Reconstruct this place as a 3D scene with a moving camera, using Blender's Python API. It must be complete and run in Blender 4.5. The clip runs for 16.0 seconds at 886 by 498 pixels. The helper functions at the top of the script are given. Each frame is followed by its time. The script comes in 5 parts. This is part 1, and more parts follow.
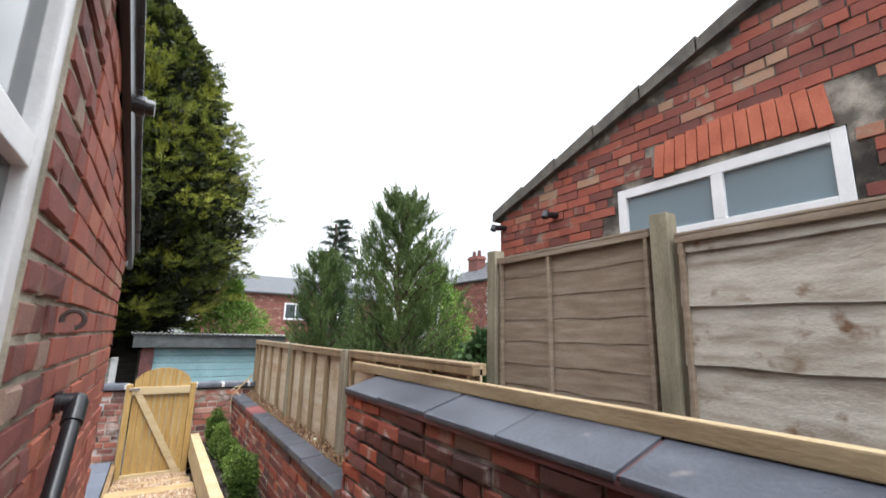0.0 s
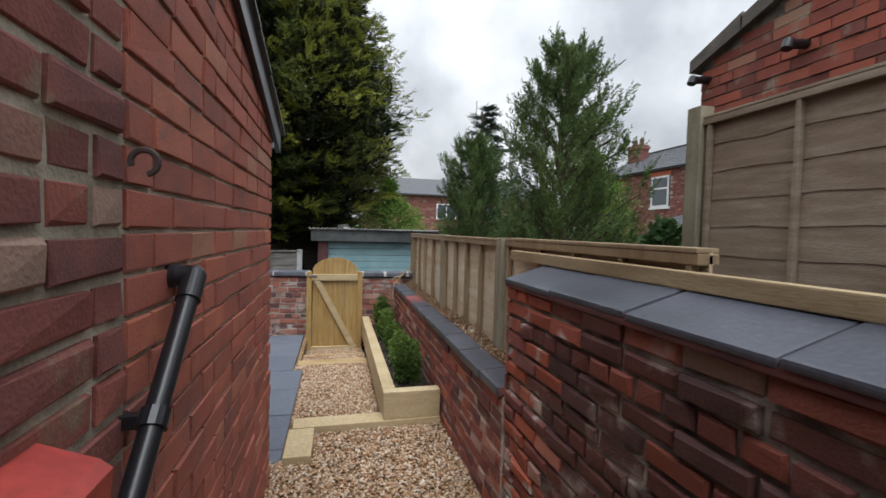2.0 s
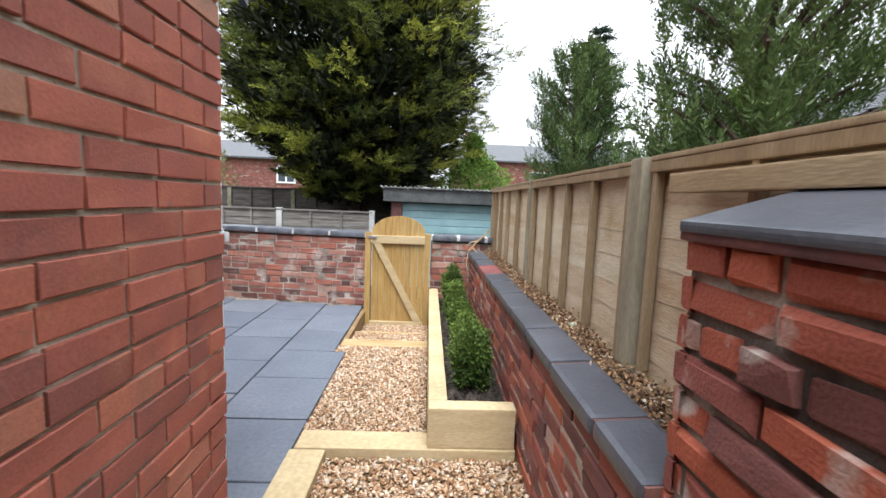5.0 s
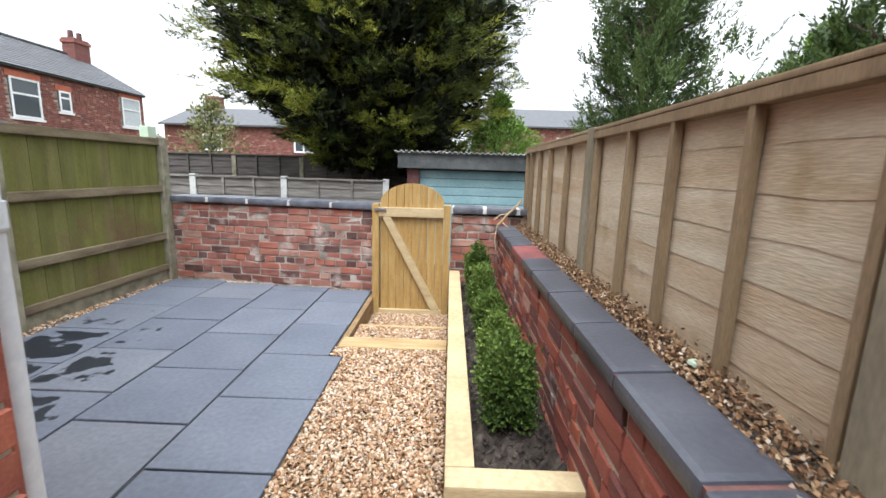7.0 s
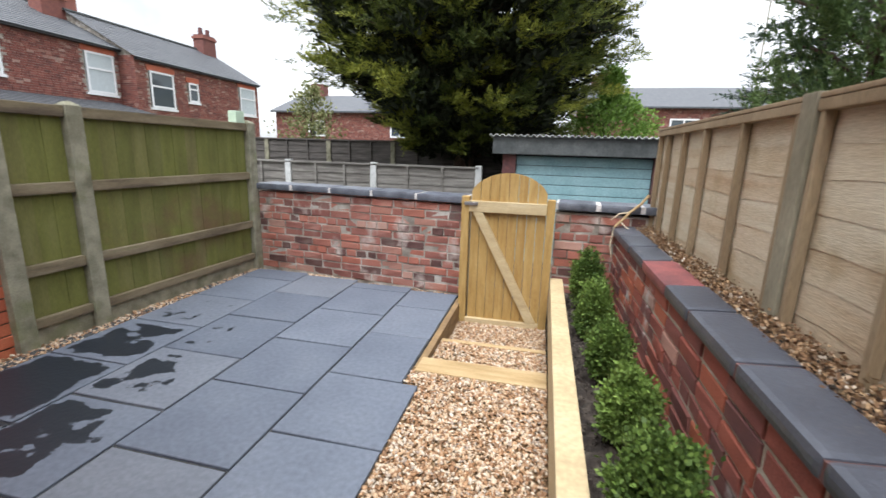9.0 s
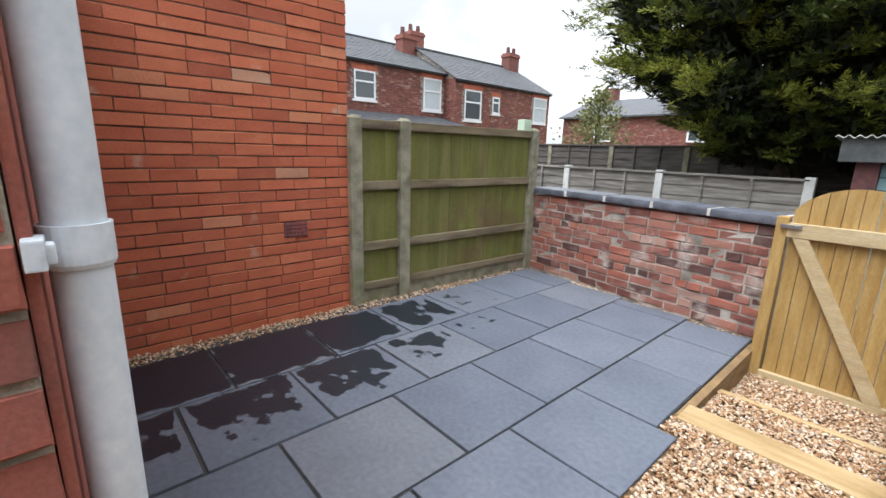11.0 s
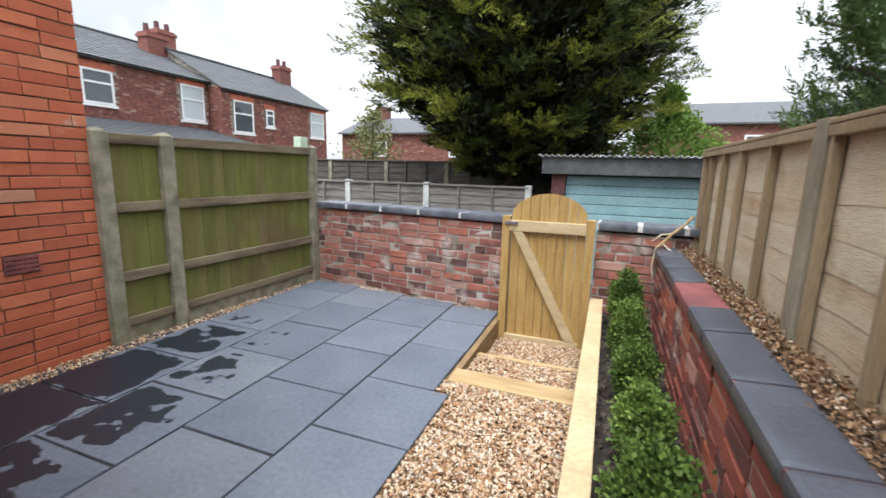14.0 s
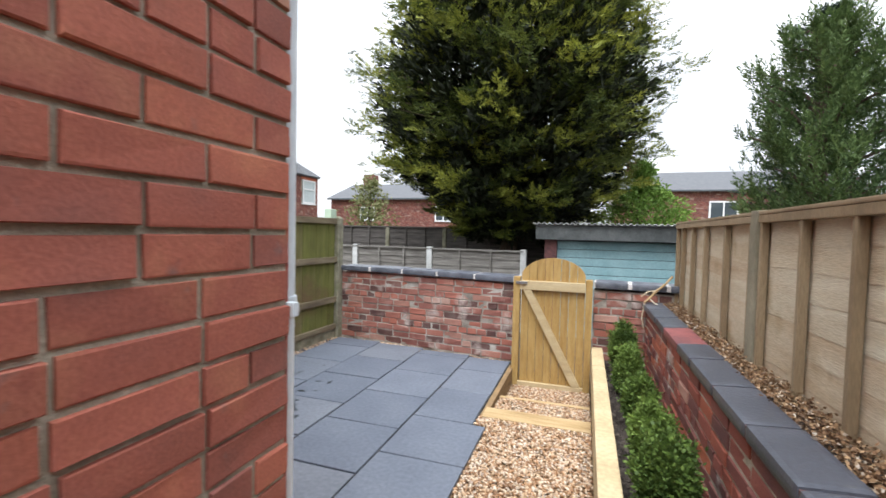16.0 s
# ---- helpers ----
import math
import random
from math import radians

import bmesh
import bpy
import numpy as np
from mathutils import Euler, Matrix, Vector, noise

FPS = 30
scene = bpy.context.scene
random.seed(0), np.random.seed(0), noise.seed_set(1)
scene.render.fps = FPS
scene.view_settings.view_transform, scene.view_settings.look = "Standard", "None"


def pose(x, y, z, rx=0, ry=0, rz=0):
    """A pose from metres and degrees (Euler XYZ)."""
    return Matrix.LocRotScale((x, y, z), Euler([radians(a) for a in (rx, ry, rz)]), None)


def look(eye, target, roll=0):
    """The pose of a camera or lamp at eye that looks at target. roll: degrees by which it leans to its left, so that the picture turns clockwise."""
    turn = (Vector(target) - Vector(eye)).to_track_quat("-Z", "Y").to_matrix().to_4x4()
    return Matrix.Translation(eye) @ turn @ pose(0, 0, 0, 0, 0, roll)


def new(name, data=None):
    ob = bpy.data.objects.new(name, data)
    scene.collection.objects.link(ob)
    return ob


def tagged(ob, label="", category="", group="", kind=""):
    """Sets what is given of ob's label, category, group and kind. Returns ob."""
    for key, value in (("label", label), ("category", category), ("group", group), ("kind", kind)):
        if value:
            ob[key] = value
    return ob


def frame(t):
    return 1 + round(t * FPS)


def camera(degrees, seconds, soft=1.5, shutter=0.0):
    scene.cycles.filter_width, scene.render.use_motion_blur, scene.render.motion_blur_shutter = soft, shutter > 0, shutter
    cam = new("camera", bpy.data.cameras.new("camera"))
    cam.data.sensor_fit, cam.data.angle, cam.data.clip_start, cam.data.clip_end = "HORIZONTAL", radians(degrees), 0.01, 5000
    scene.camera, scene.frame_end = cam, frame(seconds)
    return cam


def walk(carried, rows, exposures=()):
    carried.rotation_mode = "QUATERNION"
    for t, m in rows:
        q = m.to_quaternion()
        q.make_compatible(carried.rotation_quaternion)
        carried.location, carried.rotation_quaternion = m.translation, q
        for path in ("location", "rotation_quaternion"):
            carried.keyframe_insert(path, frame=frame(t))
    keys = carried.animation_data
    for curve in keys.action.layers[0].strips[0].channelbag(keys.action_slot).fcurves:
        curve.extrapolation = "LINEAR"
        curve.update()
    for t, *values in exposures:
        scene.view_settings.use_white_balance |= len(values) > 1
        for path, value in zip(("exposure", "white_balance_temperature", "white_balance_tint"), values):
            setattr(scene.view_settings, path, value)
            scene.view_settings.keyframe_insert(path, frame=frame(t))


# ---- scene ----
cam = camera(91.3, 16.0, shutter=0.3)
PATH = [
    (0, (0.437, 0.887, 1.59), (1.496, 2.539, 1.978), 1.4),
    (0.5, (0.493, 0.979, 1.556), (1.575, 2.656, 1.686), 1.2),
    (1, (0.519, 1.077, 1.544), (1.453, 2.845, 1.517), 1.2),
    (1.5, (0.56, 1.268, 1.522), (1.286, 3.13, 1.458), 1.3),
    (2, (0.593, 1.43, 1.494), (1.071, 3.37, 1.412), 1.4),
    (2.5, (0.683, 1.579, 1.411), (0.985, 3.554, 1.308), 1.8),
    (3, (0.742, 1.793, 1.363), (0.875, 3.785, 1.243), 2.0),
    (3.5, (0.731, 2.04, 1.352), (0.835, 4.032, 1.202), 2.2),
    (4, (0.774, 2.229, 1.353), (0.87, 4.219, 1.181), 2.1),
    (4.2, (0.809, 2.298, 1.344), (0.904, 4.288, 1.167), 2.3),
    (6.3, (1.0, 3.186, 1.227), (0.998, 5.161, 0.907), 1.5),
    (6.5, (0.993, 3.266, 1.226), (0.979, 5.239, 0.895), 1.5),
    (7, (0.946, 3.474, 1.23), (0.918, 5.441, 0.87), 1.7),
    (7.5, (0.965, 3.662, 1.222), (0.924, 5.623, 0.835), 1.6),
    (8, (0.98, 3.86, 1.236), (0.894, 5.815, 0.823), 1.6),
    (8.5, (0.926, 4.004, 1.245), (0.675, 5.94, 0.813), 1.5),
    (9, (0.85, 4.086, 1.247), (0.418, 5.989, 0.808), 1.7),
    (9.5, (0.794, 4.117, 1.249), (0.074, 5.927, 0.799), 1.8),
    (10, (0.793, 4.166, 1.23), (-0.35, 5.742, 0.775), 1.8),
    (10.2, (0.804, 4.172, 1.234), (-0.462, 5.65, 0.774), 1.8),
    (12.3, (0.853, 4.147, 1.273), (-0.651, 5.388, 0.827), 1.6),
    (12.5, (0.866, 4.145, 1.275), (-0.596, 5.437, 0.835), 1.7),
    (13, (0.913, 4.134, 1.273), (-0.299, 5.671, 0.863), 1.6),
    (13.5, (0.959, 4.102, 1.273), (0.04, 5.836, 0.889), 1.4),
    (14, (1.025, 3.975, 1.274), (0.332, 5.815, 0.91), 1.4),
    (14.5, (1.062, 3.838, 1.291), (0.486, 5.722, 0.941), 1.3),
    (15, (1.061, 3.668, 1.305), (0.525, 5.567, 0.975), 1.4),
    (15.5, (0.985, 3.452, 1.323), (0.457, 5.369, 1.143), 1.2),
    (16, (0.876, 3.283, 1.324), (0.25, 5.178, 1.245), 1.3),
]
EXPOSURES = [(0.0, 1.45), (0.3, 1.0), (0.6, 0.6), (1.0, 0.5), (1.5, 0.45), (2.0, 0.58), (2.5, 0.78), (3.0, 1.2), (3.5, 1.34), (4.0, 1.48), (6.3, 1.52), (9.0, 1.31), (16.0, 1.33)]
walk(cam, [(t, look(eye, target, roll)) for t, eye, target, roll in PATH], EXPOSURES)

# ---- world, sun, exposure ----
world = bpy.data.worlds.new("overcast_sky")
scene.world = world
world.use_nodes = True
wn, wl = world.node_tree.nodes, world.node_tree.links
wn.clear()
w_out = wn.new("ShaderNodeOutputWorld")
w_bg = wn.new("ShaderNodeBackground")
w_sky = wn.new("ShaderNodeTexSky")
w_sky.sky_type, w_sky.sun_disc = "NISHITA", False
SUN_EL, SUN_AZ = radians(66), radians(184)
w_sky.sun_elevation, w_sky.sun_rotation = SUN_EL, SUN_AZ
w_hsv = wn.new("ShaderNodeHueSaturation")
w_hsv.inputs["Saturation"].default_value = 0.22
w_co = wn.new("ShaderNodeTexCoord")
w_no = wn.new("ShaderNodeTexNoise")
w_no.inputs["Scale"].default_value, w_no.inputs["Detail"].default_value = 2.6, 6
w_ra = wn.new("ShaderNodeValToRGB")
w_ra.color_ramp.elements[0].position, w_ra.color_ramp.elements[0].color = 0.36, (5.0, 5.4, 6.0, 1)
w_ra.color_ramp.elements[1].position, w_ra.color_ramp.elements[1].color = 0.6, (10.4, 10.9, 11.4, 1)
w_mix = wn.new("ShaderNodeMix")
w_mix.data_type = "RGBA"
w_mix.inputs[0].default_value = 0.8
wl.new(w_sky.outputs[0], w_hsv.inputs["Color"])
wl.new(w_co.outputs["Generated"], w_no.inputs["Vector"])
wl.new(w_no.outputs["Fac"], w_ra.inputs[0])
wl.new(w_hsv.outputs[0], w_mix.inputs[6])
wl.new(w_ra.outputs[0], w_mix.inputs[7])
w_sep = wn.new("ShaderNodeSeparateXYZ")     # an overcast sky is three times as bright overhead as at the horizon
w_up = wn.new("ShaderNodeMapRange")
w_up.inputs[3].default_value, w_up.inputs[4].default_value = 0.34, 1.0
w_sc = wn.new("ShaderNodeVectorMath")
w_sc.operation = "SCALE"
wl.new(w_co.outputs["Generated"], w_sep.inputs[0])
wl.new(w_sep.outputs[2], w_up.inputs[0])
wl.new(w_mix.outputs[2], w_sc.inputs[0])
wl.new(w_up.outputs[0], w_sc.inputs["Scale"])
wl.new(w_sc.outputs[0], w_bg.inputs["Color"])
w_bg.inputs["Strength"].default_value = 0.145
wl.new(w_bg.outputs[0], w_out.inputs[0])

sun = new("sun", bpy.data.lights.new("sun", "SUN"))
sun.data.energy, sun.data.angle, sun.data.color = 1.9, radians(45), (0.94, 0.98, 1.03)
sun.matrix_world = look((0, 0, 20), (-20 * math.sin(SUN_AZ) / math.tan(SUN_EL), -20 * math.cos(SUN_AZ) / math.tan(SUN_EL), 0))


# ---- materials ----
def ramp(nt, stops):
    r = nt.nodes.new("ShaderNodeValToRGB")
    els = r.color_ramp.elements
    while len(els) < len(stops):
        els.new(0.5)
    for e, (p, c) in zip(els, stops):
        e.position, e.color = p, (*c, 1)
    return r


def surface(name, stops, scale=6.0, stretch=(1, 1, 1), rough=0.8, bump=0.3, grain=60.0, vary="", vary_stops=None,
            metal=0.0, mixing=0.5, detail=6, spec=0.5, blotch=None, relief=0.004):
    """A worn surface: a colour noise, a finer grain with relief, and a tint that differs from piece to piece."""
    m = bpy.data.materials.new(name)
    m.use_nodes = True
    nt = m.node_tree
    n, l = nt.nodes, nt.links
    b = n["Principled BSDF"]
    b.inputs["Roughness"].default_value, b.inputs["Metallic"].default_value = rough, metal
    b.inputs["Specular IOR Level"].default_value = spec
    co = n.new("ShaderNodeNewGeometry")
    mp = n.new("ShaderNodeMapping")
    mp.inputs["Scale"].default_value = stretch
    l.new(co.outputs["Position"], mp.inputs[0])
    a = n.new("ShaderNodeTexNoise")
    a.inputs["Scale"].default_value, a.inputs["Detail"].default_value = scale, detail
    l.new(mp.outputs[0], a.inputs["Vector"])
    g = n.new("ShaderNodeTexNoise")
    g.inputs["Scale"].default_value, g.inputs["Detail"].default_value = grain, 4
    l.new(mp.outputs[0], g.inputs["Vector"])
    r = ramp(nt, stops)
    l.new(a.outputs["Fac"], r.inputs[0])
    col = r.outputs[0]
    if vary:
        src = n.new("ShaderNodeObjectInfo") if vary == "object" else co
        v = ramp(nt, vary_stops)
        v.color_ramp.interpolation = "LINEAR"
        l.new(src.outputs["Random" if vary == "object" else "Random Per Island"], v.inputs[0])
        mx = n.new("ShaderNodeMix")
        mx.data_type, mx.blend_type = "RGBA", "MIX"
        mx.inputs[0].default_value = mixing
        l.new(v.outputs[0], mx.inputs[6])
        l.new(col, mx.inputs[7])
        col = mx.outputs[2]
    if blotch:
        bc, bs, lo, hi = blotch
        t = n.new("ShaderNodeTexNoise")
        t.inputs["Scale"].default_value, t.inputs["Detail"].default_value = bs, 5
        l.new(co.outputs["Position"], t.inputs["Vector"])
        tr = n.new("ShaderNodeMapRange")
        tr.inputs[1].default_value, tr.inputs[2].default_value = lo, hi
        l.new(t.outputs["Fac"], tr.inputs[0])
        mb = n.new("ShaderNodeMix")
        mb.data_type = "RGBA"
        mb.inputs[7].default_value = (*bc, 1)
        l.new(tr.outputs[0], mb.inputs[0])
        l.new(col, mb.inputs[6])
        col = mb.outputs[2]
    # fine grain in the colour
    gm = n.new("ShaderNodeMix")
    gm.data_type, gm.blend_type = "RGBA", "OVERLAY"
    gm.inputs[0].default_value = 0.35
    l.new(col, gm.inputs[6])
    l.new(g.outputs["Fac"], gm.inputs[7])
    l.new(gm.outputs[2], b.inputs["Base Color"])
    bp = n.new("ShaderNodeBump")
    bp.inputs["Strength"].default_value, bp.inputs["Distance"].default_value = bump, relief
    l.new(g.outputs["Fac"], bp.inputs["Height"])
    l.new(bp.outputs[0], b.inputs["Normal"])
    return m


def plain(name, color, rough=0.4, metal=0.0, spec=0.5):
    return surface(name, [(0.3, tuple(c * 0.9 for c in color)), (0.7, color)], 9, rough=rough, metal=metal, bump=0.06, grain=120, spec=spec)


BR_RED = [(0.0, (0.15, 0.065, 0.058)), (0.15, (0.26, 0.085, 0.066)), (0.6, (0.35, 0.108, 0.078)), (0.93, (0.46, 0.15, 0.09)), (1.0, (0.38, 0.24, 0.16))]
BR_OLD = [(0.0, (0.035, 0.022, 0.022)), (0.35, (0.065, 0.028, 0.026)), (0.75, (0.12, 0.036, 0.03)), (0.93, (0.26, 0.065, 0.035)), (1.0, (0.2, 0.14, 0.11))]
BR_BACK = [(0.0, (0.022, 0.02, 0.023)), (0.1, (0.03, 0.024, 0.026)), (0.16, (0.17, 0.06, 0.05)), (0.5, (0.31, 0.125, 0.095)), (0.8, (0.36, 0.11, 0.07)), (1.0, (0.38, 0.25, 0.2))]
BR_ORANGE = [(0.0, (0.32, 0.085, 0.05)), (0.4, (0.44, 0.115, 0.06)), (0.9, (0.5, 0.15, 0.076)), (0.985, (0.53, 0.22, 0.12)), (1.0, (0.5, 0.34, 0.24))]
BR_HOUSE = [(0.0, (0.09, 0.045, 0.045)), (0.5, (0.2, 0.078, 0.064)), (0.88, (0.25, 0.1, 0.078)), (1.0, (0.42, 0.33, 0.28))]
SOOT = [(0.3, (0.13, 0.05, 0.042)), (0.5, (0.26, 0.085, 0.06)), (0.7, (0.34, 0.13, 0.085))]


def brick_pair(name, vary_stops, body=SOOT, mixing=0.3, blotch=None, rough=0.82, relief=0.004):
    return tuple(surface(name + s, body, 7, rough=rough, bump=0.3, grain=140, vary=k, vary_stops=vary_stops, mixing=mixing, blotch=blotch, spec=0.35, relief=relief)
                 for s, k in (("", "object"), ("_rest", "island")))


M_BRICK = brick_pair("weathered_red_brick", BR_RED, body=[(0.28, (0.13, 0.075, 0.068)), (0.42, (0.29, 0.1, 0.075)), (0.58, (0.36, 0.11, 0.075)), (0.74, (0.48, 0.19, 0.11))], mixing=0.45, blotch=((0.13, 0.115, 0.115), 9.0, 0.66, 0.78))
M_BRICK_WING_OLD = brick_pair("sooty_wing_brick", [(0.0, (0.07, 0.04, 0.045)), (0.4, (0.15, 0.05, 0.05)), (0.8, (0.22, 0.065, 0.055)), (0.9, (0.3, 0.25, 0.2)), (1.0, (0.3, 0.26, 0.2))], mixing=0.4, blotch=((0.2, 0.2, 0.13), 7.0, 0.62, 0.76), relief=0.008)
# dark red to near-black, differing from brick to brick, with pale blotches
M_BRICK_OLD = brick_pair("old_dark_brick", BR_OLD, body=[(0.3, (0.035, 0.02, 0.018)), (0.5, (0.09, 0.034, 0.028)), (0.7, (0.16, 0.06, 0.045))], blotch=((0.27, 0.22, 0.19), 6.0, 0.6, 0.74), rough=0.6, relief=0.012)
M_BRICK_OLD_RED = brick_pair("patched_old_brick", [(0.0, (0.1, 0.04, 0.037)), (0.5, (0.24, 0.065, 0.05)), (0.85, (0.36, 0.09, 0.055)), (1.0, (0.38, 0.27, 0.18))], blotch=((0.3, 0.25, 0.19), 6.0, 0.6, 0.72))
M_BRICK_PLANTER = brick_pair("plum_retaining_brick", [(0.0, (0.07, 0.04, 0.045)), (0.3, (0.16, 0.055, 0.05)), (0.75, (0.3, 0.08, 0.055)), (0.92, (0.42, 0.12, 0.06)), (1.0, (0.42, 0.36, 0.32))], blotch=((0.45, 0.4, 0.37), 6.0, 0.64, 0.74), relief=0.008)
M_BRICK_END = brick_pair("orange_red_wall_end_brick", [(0.0, (0.08, 0.04, 0.04)), (0.3, (0.17, 0.05, 0.045)), (0.6, (0.3, 0.07, 0.038)), (0.85, (0.42, 0.1, 0.045)), (1.0, (0.34, 0.28, 0.24))], blotch=((0.42, 0.37, 0.33), 7.0, 0.57, 0.68), relief=0.012)
M_BRICK_BACK = brick_pair("reclaimed_pink_brick", BR_BACK, body=[(0.3, (0.2, 0.085, 0.07)), (0.5, (0.3, 0.12, 0.09)), (0.7, (0.42, 0.27, 0.22))], blotch=((0.46, 0.38, 0.34), 4.0, 0.58, 0.7))
M_BRICK_ORANGE = brick_pair("orange_facing_brick", BR_ORANGE, body=[(0.3, (0.33, 0.085, 0.045)), (0.6, (0.46, 0.13, 0.06)), (0.75, (0.5, 0.21, 0.11))], blotch=((0.5, 0.33, 0.25), 5.0, 0.66, 0.8))
M_BRICK_HOUSE = brick_pair("house_brick", BR_HOUSE)
M_MORTAR = surface("grey_mortar", [(0.3, (0.2, 0.18, 0.14)), (0.5, (0.36, 0.325, 0.255)), (0.7, (0.5, 0.46, 0.38))], 8, bump=0.8, grain=140, rough=0.95)
M_MORTAR_DARK = surface("dark_mortar", [(0.32, (0.03, 0.026, 0.022)), (0.5, (0.11, 0.095, 0.08)), (0.7, (0.38, 0.34, 0.29))], 6, bump=0.8, grain=120, rough=0.95)
M_MORTAR_PALE = surface("pale_mortar", [(0.3, (0.17, 0.145, 0.12)), (0.5, (0.32, 0.285, 0.245)), (0.7, (0.5, 0.46, 0.42))], 7, bump=0.8, grain=120, rough=0.95)
M_MORTAR_ORANGE = surface("ochre_mortar", [(0.3, (0.05, 0.028, 0.02)), (0.7, (0.17, 0.1, 0.065))], 8, bump=0.7, grain=120, rough=0.95)
M_COPING = surface("blue_grey_coping_brick", [(0.3, (0.03, 0.033, 0.043)), (0.55, (0.055, 0.06, 0.076)), (0.8, (0.1, 0.106, 0.124))], 5, bump=0.4, grain=70, rough=0.4,
                   vary="object", vary_stops=[(0, (0.04, 0.043, 0.056)), (1, (0.08, 0.085, 0.104))], mixing=0.6, blotch=((0.13, 0.12, 0.12), 11, 0.66, 0.78))
# paler copy of the coping colour, with the sky's reflection painted in
M_COPING_SKY = surface("sky_paled_coping_brick", [(0.3, (0.06, 0.065, 0.08)), (0.7, (0.15, 0.16, 0.19))], 9, bump=0.35, grain=70, rough=0.4)
M_COPING_RED = surface("red_coping_brick", [(0.3, (0.12, 0.04, 0.042)), (0.7, (0.26, 0.075, 0.07))], 9, bump=0.35, grain=70, rough=0.6)
M_COP_EDGE = surface("dull_red_tile_edge", [(0.3, (0.06, 0.024, 0.026)), (0.7, (0.14, 0.045, 0.04))], 9, bump=0.35, grain=70, rough=0.7)
M_JOINT_RED = surface("red_brown_joint_mortar", [(0.3, (0.08, 0.035, 0.03)), (0.7, (0.2, 0.09, 0.075))], 12, bump=0.6, grain=120, rough=0.95)
M_JOINT_SLAB = surface("dark_grey_slab_joint", [(0.3, (0.02, 0.02, 0.022)), (0.7, (0.07, 0.068, 0.066))], 12, bump=0.6, grain=120, rough=0.95)
M_JOINT_WHITE = surface("white_joint_mortar", [(0.3, (0.42, 0.39, 0.37)), (0.7, (0.66, 0.62, 0.6))], 12, bump=0.6, grain=120, rough=0.95)
M_NEWWOOD = surface("new_pine_sleeper", [(0.25, (0.33, 0.24, 0.13)), (0.5, (0.45, 0.345, 0.195)), (0.75, (0.54, 0.45, 0.29))], 3.0, (1, 1, 6), 0.7, 0.25, 40,
                    vary="island", vary_stops=[(0, (0.4, 0.295, 0.155)), (1, (0.52, 0.415, 0.25))], mixing=0.6, blotch=((0.3, 0.16, 0.06), 9, 0.72, 0.82))
M_HONEY = surface("honey_pine_plank", [(0.25, (0.26, 0.165, 0.07)), (0.5, (0.38, 0.26, 0.125)), (0.75, (0.46, 0.34, 0.19))], 3.0, (1, 6, 6), 0.7, 0.25, 40, blotch=((0.24, 0.13, 0.05), 9, 0.68, 0.8))
M_GATE = surface("treated_gate_pine", [(0.3, (0.27, 0.15, 0.04)), (0.5, (0.36, 0.22, 0.07)), (0.7, (0.46, 0.32, 0.13))], 5.0, (6, 6, 0.8), 0.65, 0.2, 40,
                 vary="object", vary_stops=[(0, (0.3, 0.175, 0.05)), (1, (0.42, 0.275, 0.095))], mixing=0.55)
M_PLANK = surface("sawn_timber_rail", [(0.3, (0.24, 0.165, 0.09)), (0.6, (0.36, 0.27, 0.155)), (0.8, (0.42, 0.34, 0.22))], 4, (3, 0.5, 3), 0.8, 0.3, 50, blotch=((0.12, 0.075, 0.04), 8, 0.66, 0.76))
M_BATTEN = surface("brown_fence_batten", [(0.3, (0.17, 0.115, 0.065)), (0.55, (0.28, 0.2, 0.115)), (0.8, (0.38, 0.3, 0.195))], 4, (3, 3, 0.6), 0.85, 0.4, 60, vary="object", vary_stops=[(0, (0.19, 0.13, 0.07)), (1, (0.33, 0.25, 0.16))], mixing=0.5)
M_DAMPWOOD = surface("stained_edge_board", [(0.3, (0.14, 0.085, 0.04)), (0.7, (0.28, 0.18, 0.085))], 6, (1, 1, 4), 0.8, 0.3, 50)
M_FENCE_R = surface("weathered_larch_board", [(0.25, (0.36, 0.25, 0.15)), (0.42, (0.47, 0.375, 0.26)), (0.6, (0.56, 0.49, 0.37)), (0.8, (0.66, 0.6, 0.49))], 3.0, (1, 0.6, 5), 0.85, 0.45, 45,
                    vary="object", vary_stops=[(0, (0.42, 0.29, 0.175)), (0.5, (0.53, 0.42, 0.28)), (1, (0.54, 0.5, 0.38))], mixing=0.55, blotch=((0.34, 0.25, 0.14), 3.6, 0.55, 0.74))
M_FENCE_POST = surface("grey_timber_post", [(0.3, (0.15, 0.13, 0.085)), (0.7, (0.30, 0.265, 0.19))], 4, (2, 2, 0.6), 0.85, 0.4, 60)
M_FENCE_N = surface("brown_grey_fence_board", [(0.25, (0.19, 0.125, 0.085)), (0.5, (0.32, 0.235, 0.17)), (0.75, (0.48, 0.4, 0.32))], 5.0, (1, 0.7, 5), 0.88, 0.5, 60,
                    vary="object", vary_stops=[(0, (0.13, 0.095, 0.065)), (1, (0.21, 0.17, 0.12))], mixing=0.5)
M_FENCE_N2 = surface("bleached_waney_board", [(0.25, (0.2, 0.15, 0.11)), (0.45, (0.38, 0.335, 0.28)), (0.75, (0.55, 0.51, 0.45))], 5.0, (1, 0.7, 4), 0.9, 0.5, 60, blotch=((0.16, 0.09, 0.05), 7, 0.6, 0.72))
